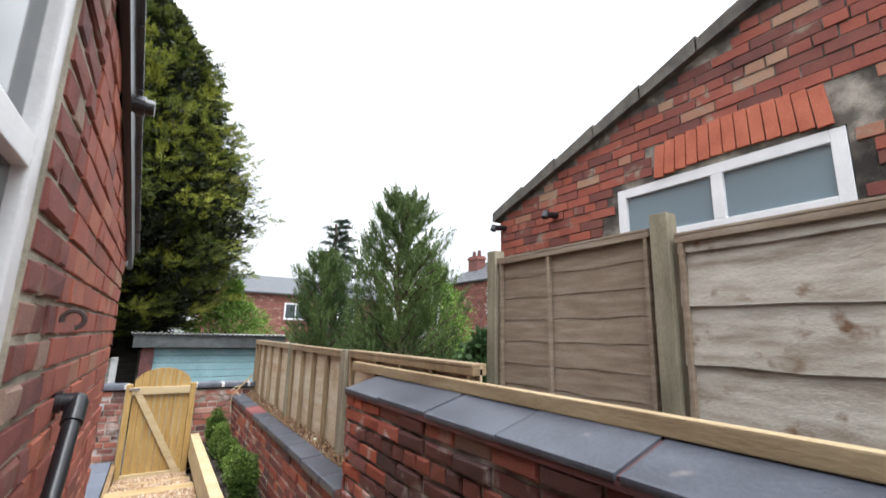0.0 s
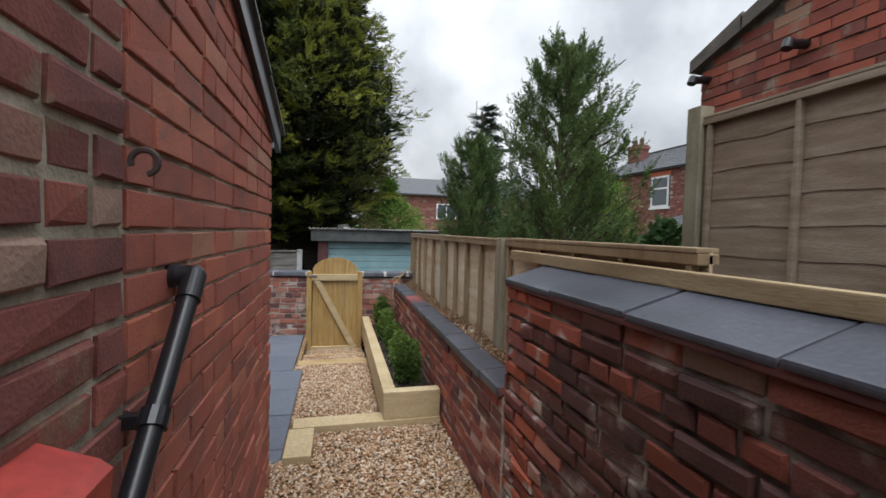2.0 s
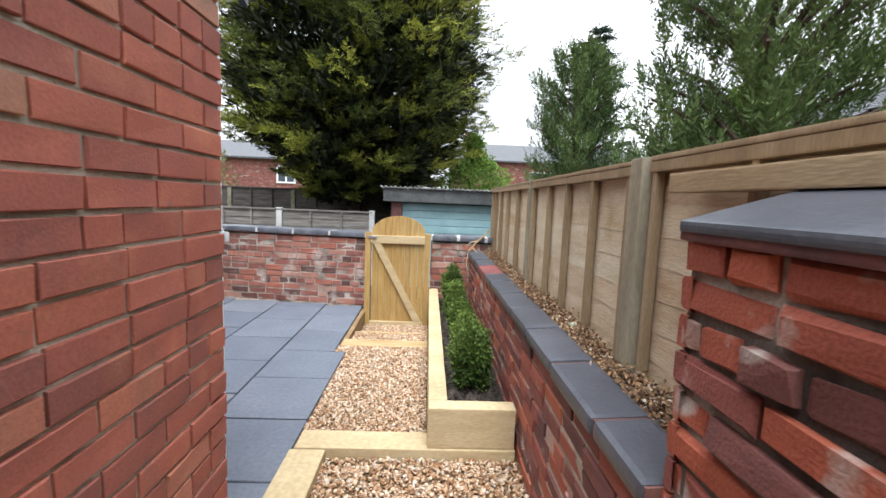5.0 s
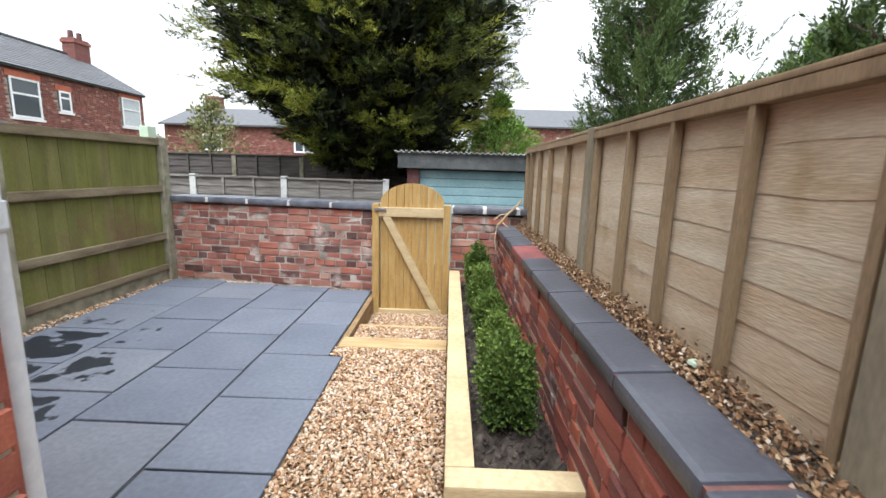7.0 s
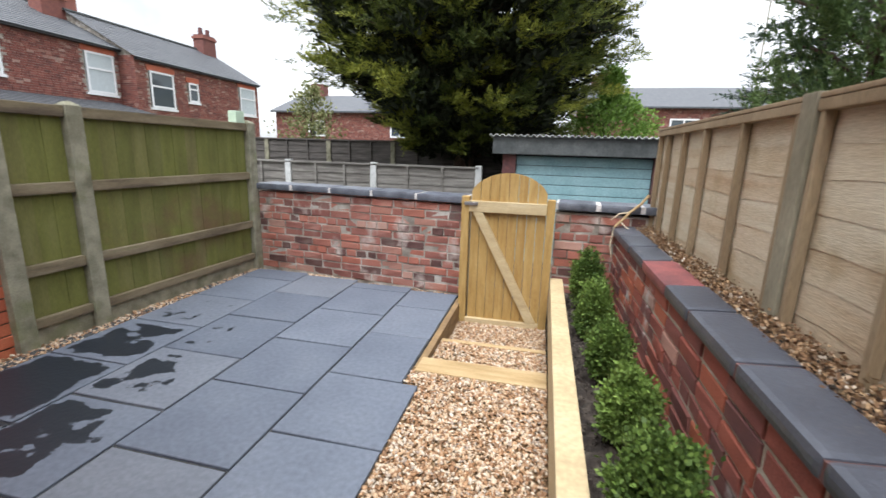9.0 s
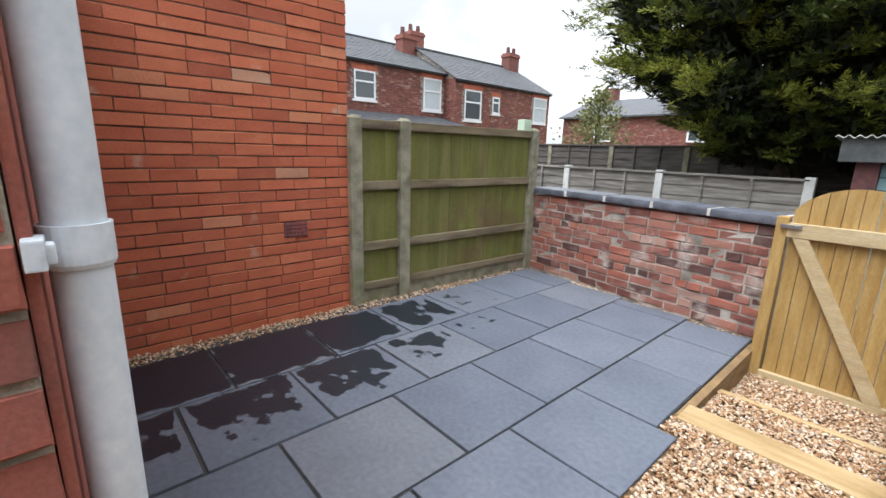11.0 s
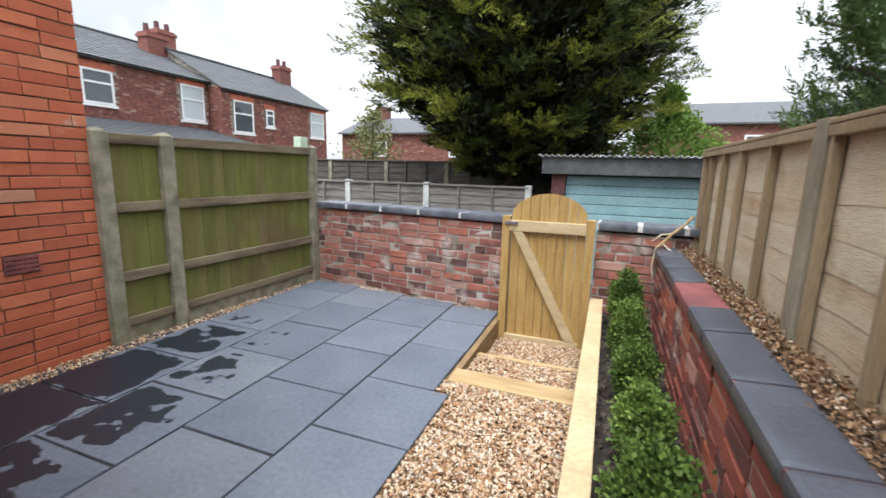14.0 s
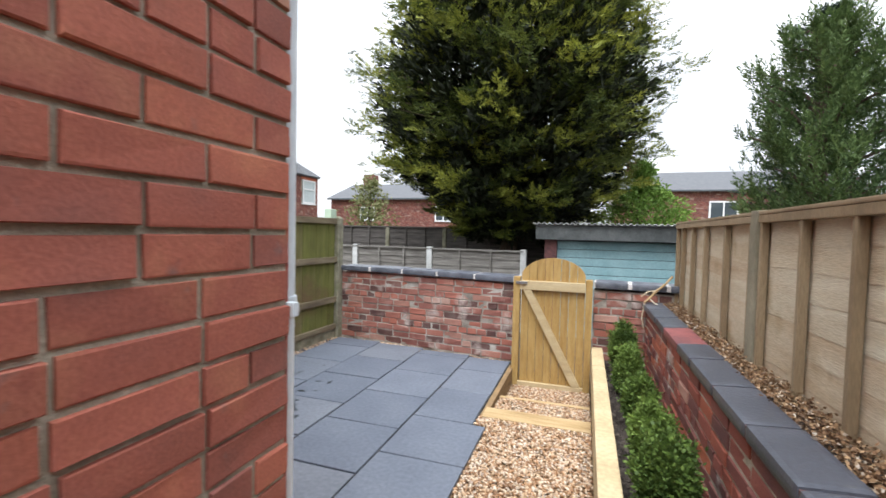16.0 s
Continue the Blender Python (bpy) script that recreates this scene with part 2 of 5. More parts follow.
M_FENCE_L = surface("algae_green_board", [(0.25, (0.07, 0.068, 0.018)), (0.5, (0.14, 0.145, 0.034)), (0.75, (0.19, 0.18, 0.07))], 4.0, (3, 3, 0.6), 0.9, 0.4, 60,
                    vary="object", vary_stops=[(0, (0.085, 0.085, 0.024)), (0.6, (0.15, 0.155, 0.034)), (1, (0.17, 0.14, 0.065))], mixing=0.5, blotch=((0.13, 0.08, 0.04), 2.2, 0.56, 0.75))
M_RAIL_L = surface("mossy_brown_rail", [(0.3, (0.07, 0.05, 0.035)), (0.5, (0.16, 0.125, 0.075)), (0.65, (0.21, 0.17, 0.11)), (0.8, (0.16, 0.16, 0.06))], 4, (1, 0.5, 3), 0.9, 0.4, 60)
M_CONCRETE = surface("lichened_concrete", [(0.3, (0.14, 0.13, 0.085)), (0.5, (0.23, 0.215, 0.155)), (0.7, (0.31, 0.29, 0.21))], 9, rough=0.95, bump=0.8, grain=130, blotch=((0.15, 0.16, 0.07), 4, 0.56, 0.75))
M_CONCRETE_PALE = surface("pale_concrete_post", [(0.3, (0.4, 0.4, 0.39)), (0.7, (0.58, 0.58, 0.57))], 9, rough=0.9, bump=0.4, grain=100)
M_FENCE_GREY = surface("silvered_fence_board", [(0.25, (0.07, 0.062, 0.056)), (0.45, (0.16, 0.147, 0.132)), (0.65, (0.3, 0.28, 0.25))], 5, (0.6, 1, 6), 0.9, 0.5, 50,
                       vary="object", vary_stops=[(0, (0.09, 0.078, 0.07)), (1, (0.18, 0.167, 0.152))], mixing=0.5)
M_FENCE_DARK = surface("dark_fence_board", [(0.3, (0.05, 0.044, 0.04)), (0.7, (0.12, 0.105, 0.095))], 5, (0.6, 1, 6), 0.9, 0.5, 50)
M_SOIL = surface("dark_soil", [(0.3, (0.018, 0.013, 0.01)), (0.55, (0.042, 0.031, 0.024)), (0.74, (0.1, 0.08, 0.062))], 22, rough=0.95, bump=1.0, grain=90)
M_STONE = surface("gravel_stone", [(0.3, (0.36, 0.21, 0.1)), (0.7, (0.48, 0.34, 0.21))], 40, rough=0.6, bump=0.2, grain=200, vary="island",
                  vary_stops=[(0.0, (0.11, 0.045, 0.02)), (0.2, (0.27, 0.12, 0.048)), (0.4, (0.45, 0.265, 0.14)), (0.65, (0.57, 0.43, 0.29)), (0.9, (0.7, 0.62, 0.52)), (1.0, (0.18, 0.14, 0.12))], mixing=0.25)
M_GRAVEL_BED = surface("gravel_bed", [(0.3, (0.08, 0.045, 0.02)), (0.5, (0.17, 0.1, 0.045)), (0.7, (0.26, 0.17, 0.09))], 60, rough=0.9, bump=1.0, grain=120)
M_LEAFLITTER = surface("dry_leaf_litter", [(0.3, (0.12, 0.065, 0.03)), (0.7, (0.32, 0.2, 0.1))], 30, rough=0.85, bump=0.3, grain=90, vary="island",
                       vary_stops=[(0, (0.07, 0.035, 0.02)), (0.5, (0.22, 0.115, 0.055)), (0.85, (0.4, 0.26, 0.14)), (1, (0.6, 0.54, 0.46))], mixing=0.2)
M_WHITE = plain("white_upvc", (0.8, 0.8, 0.81), 0.3)
M_GREYPIPE = surface("grey_painted_pipe", [(0.3, (0.58, 0.63, 0.68)), (0.7, (0.68, 0.73, 0.78))], 6, rough=0.4, bump=0.08, grain=60, blotch=((0.42, 0.44, 0.46), 12, 0.66, 0.8))
M_BLACK = plain("black_plastic", (0.012, 0.013, 0.016), 0.32)
M_IRON = plain("rusty_iron", (0.06, 0.04, 0.035), 0.7)
M_STEEL = plain("zinc_steel", (0.55, 0.56, 0.58), 0.35, 1.0)
M_SILLRED = surface("red_painted_sill", [(0.3, (0.3, 0.03, 0.025)), (0.7, (0.42, 0.05, 0.038))], 8, rough=0.5, bump=0.2, grain=60)
M_SLATE = surface("grey_roof_slate", [(0.3, (0.055, 0.058, 0.065)), (0.6, (0.09, 0.093, 0.1)), (0.8, (0.13, 0.133, 0.138))], 4, rough=0.6, bump=0.3, grain=40,
                  vary="island", vary_stops=[(0, (0.065, 0.068, 0.078)), (1, (0.115, 0.118, 0.126))], mixing=0.5)
M_VERGE = surface("grey_verge_mortar", [(0.3, (0.07, 0.062, 0.055)), (0.7, (0.16, 0.145, 0.125))], 8, rough=0.95, bump=0.8, grain=80)
M_LEAD = surface("dark_felt", [(0.3, (0.05, 0.055, 0.055)), (0.7, (0.11, 0.115, 0.115))], 5, rough=0.7, bump=0.4, grain=40)
M_TEAL = surface("pale_teal_paint", [(0.3, (0.2, 0.34, 0.37)), (0.7, (0.27, 0.42, 0.45))], 4, rough=0.5, bump=0.1, grain=40)
M_BARK = surface("conifer_bark", [(0.3, (0.04, 0.025, 0.018)), (0.7, (0.11, 0.075, 0.055))], 8, (3, 3, 0.6), 0.95, 1.0, 40)
M_ARCH = surface("bright_arch_brick", [(0.3, (0.38, 0.09, 0.045)), (0.7, (0.5, 0.14, 0.075))], 8, rough=0.7, bump=0.3, grain=90)
M_GRASS = surface("rough_ground", [(0.3, (0.05, 0.06, 0.025)), (0.7, (0.11, 0.11, 0.06))], 2, rough=0.95, bump=0.8, grain=20)
M_TARMAC = surface("back_lane_tarmac", [(0.3, (0.04, 0.04, 0.04)), (0.7, (0.075, 0.073, 0.07))], 3, rough=0.9, bump=0.6, grain=80)


def leaf_mat(name, stops, trans=0.25):
    m = surface(name, [(0.35, stops[0][1]), (0.65, stops[-1][1])], 1.6, rough=0.6, bump=0.05, grain=30, vary="island", vary_stops=stops, mixing=0.45, spec=0.25)
    n, l = m.node_tree.nodes, m.node_tree.links
    b, o = n["Principled BSDF"], n["Material Output"]
    t = n.new("ShaderNodeBsdfTranslucent")
    l.new(b.inputs["Base Color"].links[0].from_socket, t.inputs["Color"])
    x = n.new("ShaderNodeMixShader")
    x.inputs[0].default_value = trans
    l.new(b.outputs[0], x.inputs[1])
    l.new(t.outputs[0], x.inputs[2])
    l.new(x.outputs[0], o.inputs[0])
    return m


L_CYPRESS = leaf_mat("golden_cypress_leaf", [(0, (0.022, 0.04, 0.012)), (0.5, (0.06, 0.09, 0.022)), (0.85, (0.12, 0.15, 0.03)), (1, (0.2, 0.22, 0.045))], 0.25)
L_CYPRESS_TIP = leaf_mat("golden_cypress_tip", [(0, (0.06, 0.08, 0.016)), (0.5, (0.19, 0.215, 0.034)), (1, (0.4, 0.41, 0.07))], 0.25)
# near-black, because the shade inside the crown is put into this leaf colour
L_CORE_SHADE = leaf_mat("cypress_inner_shade_leaf", [(0, (0.01, 0.013, 0.006)), (1, (0.024, 0.032, 0.013))], 0.05)
L_GREEN = leaf_mat("mid_green_leaf", [(0, (0.03, 0.065, 0.025)), (0.5, (0.06, 0.12, 0.04)), (1, (0.12, 0.19, 0.07))])
L_CONIFER = leaf_mat("green_conifer_leaf", [(0, (0.024, 0.052, 0.018)), (0.5, (0.065, 0.115, 0.036)), (1, (0.15, 0.215, 0.07))], 0.25)
L_SPRUCE = leaf_mat("dark_spruce_needle", [(0, (0.01, 0.024, 0.016)), (0.5, (0.022, 0.045, 0.026)), (1, (0.05, 0.085, 0.045))], 0.1)
L_BRIGHT = leaf_mat("bright_green_leaf", [(0, (0.06, 0.12, 0.02)), (0.5, (0.13, 0.23, 0.04)), (1, (0.22, 0.34, 0.07))])
L_BOX = leaf_mat("box_leaf", [(0, (0.025, 0.05, 0.012)), (0.5, (0.07, 0.125, 0.025)), (0.85, (0.15, 0.24, 0.045)), (1, (0.24, 0.34, 0.08))], 0.22)
L_SHRUB = leaf_mat("variegated_leaf", [(0, (0.08, 0.11, 0.03)), (0.5, (0.16, 0.19, 0.06)), (1, (0.32, 0.3, 0.16))])


def glass_mat(name, tint, rough=0.05):
    m = bpy.data.materials.new(name)
    m.use_nodes = True
    b = m.node_tree.nodes["Principled BSDF"]
    b.inputs["Base Color"].default_value = (*tint, 1)
    b.inputs["Roughness"].default_value = rough
    b.inputs["Specular IOR Level"].default_value = 0.8
    return m


M_GLASS = glass_mat("dim_window_glass", (0.06, 0.075, 0.085))
M_GLASS_FROST = glass_mat("frosted_window_glass", (0.16, 0.22, 0.25), 0.3)
M_PALEGREEN = plain("pale_green_plastic", (0.5, 0.62, 0.48), 0.4)
M_BLIND = plain("pale_blind", (0.5, 0.55, 0.57), 0.8)


def slab_mat():
    """Blue-grey slate paving, with splashed water near the house wall."""
    m = surface("blue_grey_slate_paving", [(0.25, (0.075, 0.088, 0.116)), (0.5, (0.108, 0.124, 0.158)), (0.75, (0.14, 0.157, 0.188))], 3.0, rough=0.62, bump=0.35, grain=38,
                vary="object", vary_stops=[(0, (0.09, 0.104, 0.134)), (0.8, (0.13, 0.147, 0.182)), (1, (0.16, 0.166, 0.182))], mixing=0.5, detail=8)
    n, l = m.node_tree.nodes, m.node_tree.links
    b = n["Principled BSDF"]
    geo = n.new("ShaderNodeNewGeometry")
    sep = n.new("ShaderNodeSeparateXYZ")
    l.new(geo.outputs["Position"], sep.inputs[0])
    reach = n.new("ShaderNodeMapRange")     # wetter towards the house wall
    reach.inputs[1].default_value, reach.inputs[2].default_value = -0.7, -1.6
    l.new(sep.outputs[0], reach.inputs[0])
    along = n.new("ShaderNodeMapRange")
    along.inputs[1].default_value, along.inputs[2].default_value = 7.2, 5.3
    l.new(sep.outputs[1], along.inputs[0])
    mul = n.new("ShaderNodeMath")
    mul.operation = "MULTIPLY"
    l.new(reach.outputs[0], mul.inputs[0])
    l.new(along.outputs[0], mul.inputs[1])
    no = n.new("ShaderNodeTexNoise")
    no.inputs["Scale"].default_value, no.inputs["Detail"].default_value = 7.0, 6
    l.new(geo.outputs["Position"], no.inputs["Vector"])
    add = n.new("ShaderNodeMath")
    add.operation = "ADD"
    l.new(mul.outputs[0], add.inputs[0])
    boost = n.new("ShaderNodeMath")
    boost.operation = "MULTIPLY"
    boost.inputs[1].default_value = 1.35
    l.new(no.outputs["Fac"], boost.inputs[0])
    # slab rims dry first
    gen = n.new("ShaderNodeTexCoord")
    cut = n.new("ShaderNodeVectorMath")
    cut.operation = "SUBTRACT"
    cut.inputs[1].default_value = (0.5, 0.5, 0.5)
    l.new(gen.outputs["Generated"], cut.inputs[0])
    mag = n.new("ShaderNodeVectorMath")
    mag.operation = "ABSOLUTE"
    l.new(cut.outputs[0], mag.inputs[0])
    gs = n.new("ShaderNodeSeparateXYZ")
    l.new(mag.outputs[0], gs.inputs[0])
    far = n.new("ShaderNodeMath")
    far.operation = "MAXIMUM"
    l.new(gs.outputs[0], far.inputs[0])
    l.new(gs.outputs[1], far.inputs[1])
    rim = n.new("ShaderNodeMapRange")
    rim.inputs[1].default_value, rim.inputs[2].default_value = 0.36, 0.5
    rim.inputs[3].default_value, rim.inputs[4].default_value = 0.0, 0.5
    l.new(far.outputs[0], rim.inputs[0])
    less = n.new("ShaderNodeMath")
    less.operation = "SUBTRACT"
    l.new(boost.outputs[0], less.inputs[0])
    l.new(rim.outputs[0], less.inputs[1])
    l.new(less.outputs[0], add.inputs[1])
    wet = n.new("ShaderNodeMapRange")
    wet.inputs[1].default_value, wet.inputs[2].default_value = 1.06, 1.1
    l.new(add.outputs[0], wet.inputs[0])
    src = b.inputs["Base Color"].links[0].from_socket
    mx = n.new("ShaderNodeMix")
    mx.data_type = "RGBA"
    mx.inputs[7].default_value = (0.012, 0.016, 0.024, 1)
    l.new(wet.outputs[0], mx.inputs[0])
    l.new(src, mx.inputs[6])
    l.new(mx.outputs[2], b.inputs["Base Color"])
    rg = n.new("ShaderNodeMapRange")
    rg.inputs[3].default_value, rg.inputs[4].default_value = 0.62, 0.42
    l.new(wet.outputs[0], rg.inputs[0])
    l.new(rg.outputs[0], b.inputs["Roughness"])
    return m


M_SLAB = slab_mat()


# ---- mesh helpers ----
def mesh_of(name, verts, faces):
    me = bpy.data.meshes.new(name)
    me.from_pydata(verts, [], faces)
    me.update()
    return me


def box(bm, x0, x1, y0, y1, z0, z1, bevel=0.0):
    r = bmesh.ops.create_cube(bm, size=1.0)
    vs = r["verts"]
    for v in vs:
        v.co = Vector(((x0 + x1) / 2 + v.co.x * (x1 - x0), (y0 + y1) / 2 + v.co.y * (y1 - y0), (z0 + z1) / 2 + v.co.z * (z1 - z0)))
    if bevel:
        es = {e for v in vs for e in v.link_edges}
        bmesh.ops.bevel(bm, geom=list(es), offset=bevel, segments=2, affect="EDGES", profile=0.7)
    return bm


def bx(x0, x1, y0, y1, z0, z1, bevel=0.0):
    return box(bmesh.new(), x0, x1, y0, y1, z0, z1, bevel)


def tube(bm, a, b, ra, rb=None, seg=14, caps=True):
    a, b = Vector(a), Vector(b)
    d = b - a
    m = Matrix.Translation((a + b) / 2) @ d.to_track_quat("Z", "Y").to_matrix().to_4x4()
    bmesh.ops.create_cone(bm, cap_ends=caps, segments=seg, radius1=ra, radius2=ra if rb is None else rb, depth=d.length, matrix=m)
    return bm


def prism(pts, axis, a, b):
    """A flat outline pushed along an axis: pts are the two other coordinates in order."""
    bm = bmesh.new()

    def place(p, q):
        return {"x": (q, p[0], p[1]), "y": (p[0], q, p[1]), "z": (p[0], p[1], q)}[axis]
    lo = [bm.verts.new(place(p, a)) for p in pts]
    hi = [bm.verts.new(place(p, b)) for p in pts]
    bm.faces.new(lo)
    bm.faces.new(hi[::-1])
    for i in range(len(pts)):
        j = (i + 1) % len(pts)
        bm.faces.new((lo[j], lo[i], hi[i], hi[j]))
    bmesh.ops.recalc_face_normals(bm, faces=bm.faces)
    return bm


def thing(name, loc, label, category, group="", kind=""):
    e = new(name)
    e.location = loc
    e.empty_display_size = 0.1
    return tagged(e, label, category, group, kind)


def root_matrix(ob):
    m = ob.matrix_basis.copy()
    while ob.parent:
        m = ob.parent.matrix_basis @ ob.matrix_parent_inverse @ m
        ob = ob.parent
    return m


def adopt(ob, parent):
    ob.parent = parent
    ob.matrix_parent_inverse = root_matrix(parent).inverted()
    return ob


def part(name, shape, material, parent=None, label="", smooth=False):
    """Links a bmesh or a mesh as one object under a thing or a part."""
    if isinstance(shape, bmesh.types.BMesh):
        me = bpy.data.meshes.new(name)
        shape.to_mesh(me)
        shape.free()
    else:
        me = shape
    if not me.materials:
        me.materials.append(material)
    if smooth:
        me.polygons.foreach_set("use_smooth", [True] * len(me.polygons))
    ob = new(name, me)
    if parent is not None:
        adopt(ob, parent)
    if label:
        ob["label"] = label
    return ob


def structure(name, shape, material, label, category):
    return tagged(part(name, shape, material), label, category, "", "structure")


# ---- bricks ----
BRICK_LATER = []


def brick_shape(w, h, d, rng, worn=1.0):
    """A worn brick, its face towards -y: w along x from 0, h along z from 0, the body d deep."""
    c = 0.0022 + 0.0018 * (worn - 1)
    j = lambda: rng.uniform(-0.0016, 0.0016) * worn
    back = [(0, d, 0), (w, d, 0), (w, d, h), (0, d, h)]
    mid = [(j(), c, j()), (w + j(), c, j()), (w + j(), c, h + j()), (j(), c, h + j())]
    frt = [(c + j(), j(), c + j()), (w - c + j(), j(), c + j()), (w - c + j(), j(), h - c + j()), (c + j(), j(), h - c + j())]
    v = back + mid + frt
    f = [(8, 9, 10, 11)]
    for i in range(4):
        k = (i + 1) % 4
        f += [(4 + i, 4 + k, 8 + k, 8 + i), (i, k, 4 + k, 4 + i)]
    return v, f


def brick_face(parent, origin, turn, length, height, mats, seed, bond=4, course=0.0735, unit=0.222, joint=0.009, depth=0.03, near=(0, 1e9, 0, 1e9), skip=None, cap=300, wob=0.002, headers=0.06, worn=1.0, head=None):
    """Lays bricks on a wall's face. origin: its lower end; turn: the heading in degrees of the run, the face being on its right-hand side."""
    rng = random.Random(seed)
    head = head or joint                    # the width of the upright joints
    m0 = pose(*origin, 0, 0, turn)
    shapes = {}
    for kind, w in (("s", unit - joint), ("h", unit / 2 - joint)):
        for k in range(6):
            shapes[kind, k] = brick_shape(w, course - joint, depth, rng, worn)
    singles, rest_v, rest_f = [], [], []
    for r in range(int(height / course)):
        z = r * course
        header = bond and r % bond == bond - 1
        off = (unit / 4 if header else unit / 2 * (r % 2)) + rng.uniform(-0.01, 0.01)
        x = -off
        while x < length - 0.02:
            full = unit / 2 if header or rng.random() < headers else unit
            a, b = max(x, 0.0), min(x + full, length)
            x += full
            dy, rx, rz, k = rng.uniform(-wob, wob), rng.uniform(-0.6, 0.6), rng.uniform(-0.5, 0.5), rng.randrange(6)
            if b - a < 0.03 or (skip and skip(a, b, z, z + course)):
                continue
            kind = "s" if full == unit else "h"
            sx = (b - a - head) / ((unit if kind == "s" else unit / 2) - joint)
            m = m0 @ pose(a + head / 2, dy, z + joint / 2, rx, 0, rz) @ Matrix.Diagonal((sx, 1, 1, 1))
            if near[0] <= a <= near[1] and near[2] <= z <= near[3] and len(singles) < cap:
                singles.append((kind, k, m))
            else:
                v, f = shapes[kind, k]
                base = len(rest_v)
                rest_v += [tuple(m @ Vector(p)) for p in v]
                rest_f += [tuple(base + i for i in q) for q in f]
    BRICK_LATER.append((parent, shapes, singles, rest_v, rest_f, mats))


def lay_bricks():
    for parent, shapes, singles, rest_v, rest_f, mats in BRICK_LATER:
        meshes = {}
        for kind, k, m in singles:
            if (kind, k) not in meshes:
                meshes[kind, k] = mesh_of("brick", *shapes[kind, k])
                meshes[kind, k].materials.append(mats[0])
            ob = new("brick", meshes[kind, k])
            ob.parent = parent
            ob.matrix_basis = m
        if rest_v:
            ob = part("brickwork", mesh_of("brickwork", rest_v, rest_f), mats[1], parent)
            ob["kind"] = "stuff"


# ---- ground and walls ----
SL = 0.27                                   # the paving's edge beside the gravel
structure("ground", bx(-90, 90, -60, 120, -1.3, -0.42), M_GRASS, "rough uneven ground reaching beyond the houses", "ground")
structure("road", bx(-12, 14, 8.3, 10.4, -0.415, -0.3), M_TARMAC, "worn tarmac back lane behind the yard wall", "lane")
structure("patio_bed", bx(-2.3, 0.17, 4.1, 8.0, -0.415, -0.034), M_GRAVEL_BED, "gravel bed under the paving slabs", "ground")
structure("gravel_base_upper", bx(SL - 0.02, 0.96, 4.7, 6.38, -0.412, -0.02), M_GRAVEL_BED, "golden gravel path bed beside the paving", "gravel path")
structure("gravel_base_lower", bx(0.19, 1.6, -1.2, 4.72, -0.41, -0.012), M_GRAVEL_BED, "golden gravel passage between house and wall", "gravel path")
structure("gravel_base_steps", bx(0.2, 0.96, 6.44, 7.7, -0.411, -0.195), M_GRAVEL_BED, "sunken gravel in front of the gate", "gravel path")
structure("gravel_base_corner", bx(0.172, SL - 0.022, 6.1, 6.38, -0.41, -0.018), M_GRAVEL_BED, "gravel filling the paving's notch beside the step", "gravel path")

# the rear wing with its kitchen window
WX, WY = 0.221, 4.132


def verge_z(y):
    return 2.06 + 0.29 * (4.35 - y)


def merged(shapes):
    out = bmesh.new()
    for q in shapes:
        me = bpy.data.meshes.new("tmp")
        q.to_mesh(me)
        out.from_mesh(me)
        q.free()
        bpy.data.meshes.remove(me)
    return out


JAMB = 2.0
WIN_TOP = 2.52
wing = merged([
    prism([(JAMB, -0.4), (WY - 0.007, -0.4), (WY - 0.007, verge_z(WY)), (JAMB, verge_z(JAMB))], "x", -0.1, WX - 0.01),
    prism([(-1.2, -0.4), (0.35, -0.4), (0.35, verge_z(0.35)), (-1.2, verge_z(-1.2))], "x", -0.1, WX - 0.01),
    bx(-0.1, WX - 0.01, 0.35, JAMB, -0.4, 1.23),
    prism([(0.35, WIN_TOP), (JAMB, WIN_TOP), (JAMB, verge_z(JAMB)), (0.35, verge_z(0.35))], "x", -0.1, WX - 0.01)])
wall_wing = structure("wall_wing", wing, M_MORTAR, "weathered red brick side wall of the rear wing", "wall")
SPLIT = 2.335
brick_face(wall_wing, (WX, SPLIT, -0.162), 90, WY - SPLIT, 3.0, M_BRICK, 3, bond=0, headers=0.22, course=0.0821, unit=0.24, joint=0.0125, wob=0.0035, worn=1.2, cap=300, near=(0, 9, 0, 2.2),
           skip=lambda a, b, z0, z1: z1 - 0.162 > verge_z(b + SPLIT) - 0.03)
brick_face(wall_wing, (WX - 0.002, JAMB, -0.15), 90, SPLIT - JAMB, 3.0, M_BRICK_WING_OLD, 4, bond=0, headers=0.35, joint=0.018, course=0.0815, unit=0.235, wob=0.004, worn=2.2, cap=80,
           skip=lambda a, b, z0, z1: z1 - 0.15 > verge_z(b + JAMB) - 0.03)
brick_face(wall_wing, (WX - 0.002, -1.0, -0.15), 90, JAMB + 1.0, 1.36, M_BRICK_WING_OLD, 5, bond=0, headers=0.2, joint=0.018, course=0.0815, unit=0.235, wob=0.004, worn=2.2, cap=0)
structure("wall_wing_return", bx(-2.3, -0.102, 3.9, WY - 0.012, -0.4, 2.1), M_MORTAR, "brick end wall of the rear wing", "wall")
structure("trim_return", bx(-2.2, WX - 0.012, WY - 0.005, WY + 0.008, -0.2, 1.42, 0.003), M_BRICK[0], "weathered red painted end face of the wing", "wall")
structure("trim_frame", bx(-0.5, 0.13, WY - 0.004, WY + 0.02, 1.424, 2.06, 0.004), M_WHITE, "white plastic frame on the wing's end", "frame")
structure("wall_wing_rear", bx(-2.3, -0.104, -1.3, -1.2, -0.4, 2.12), M_MORTAR, "plain wall closing the rear wing", "wall")

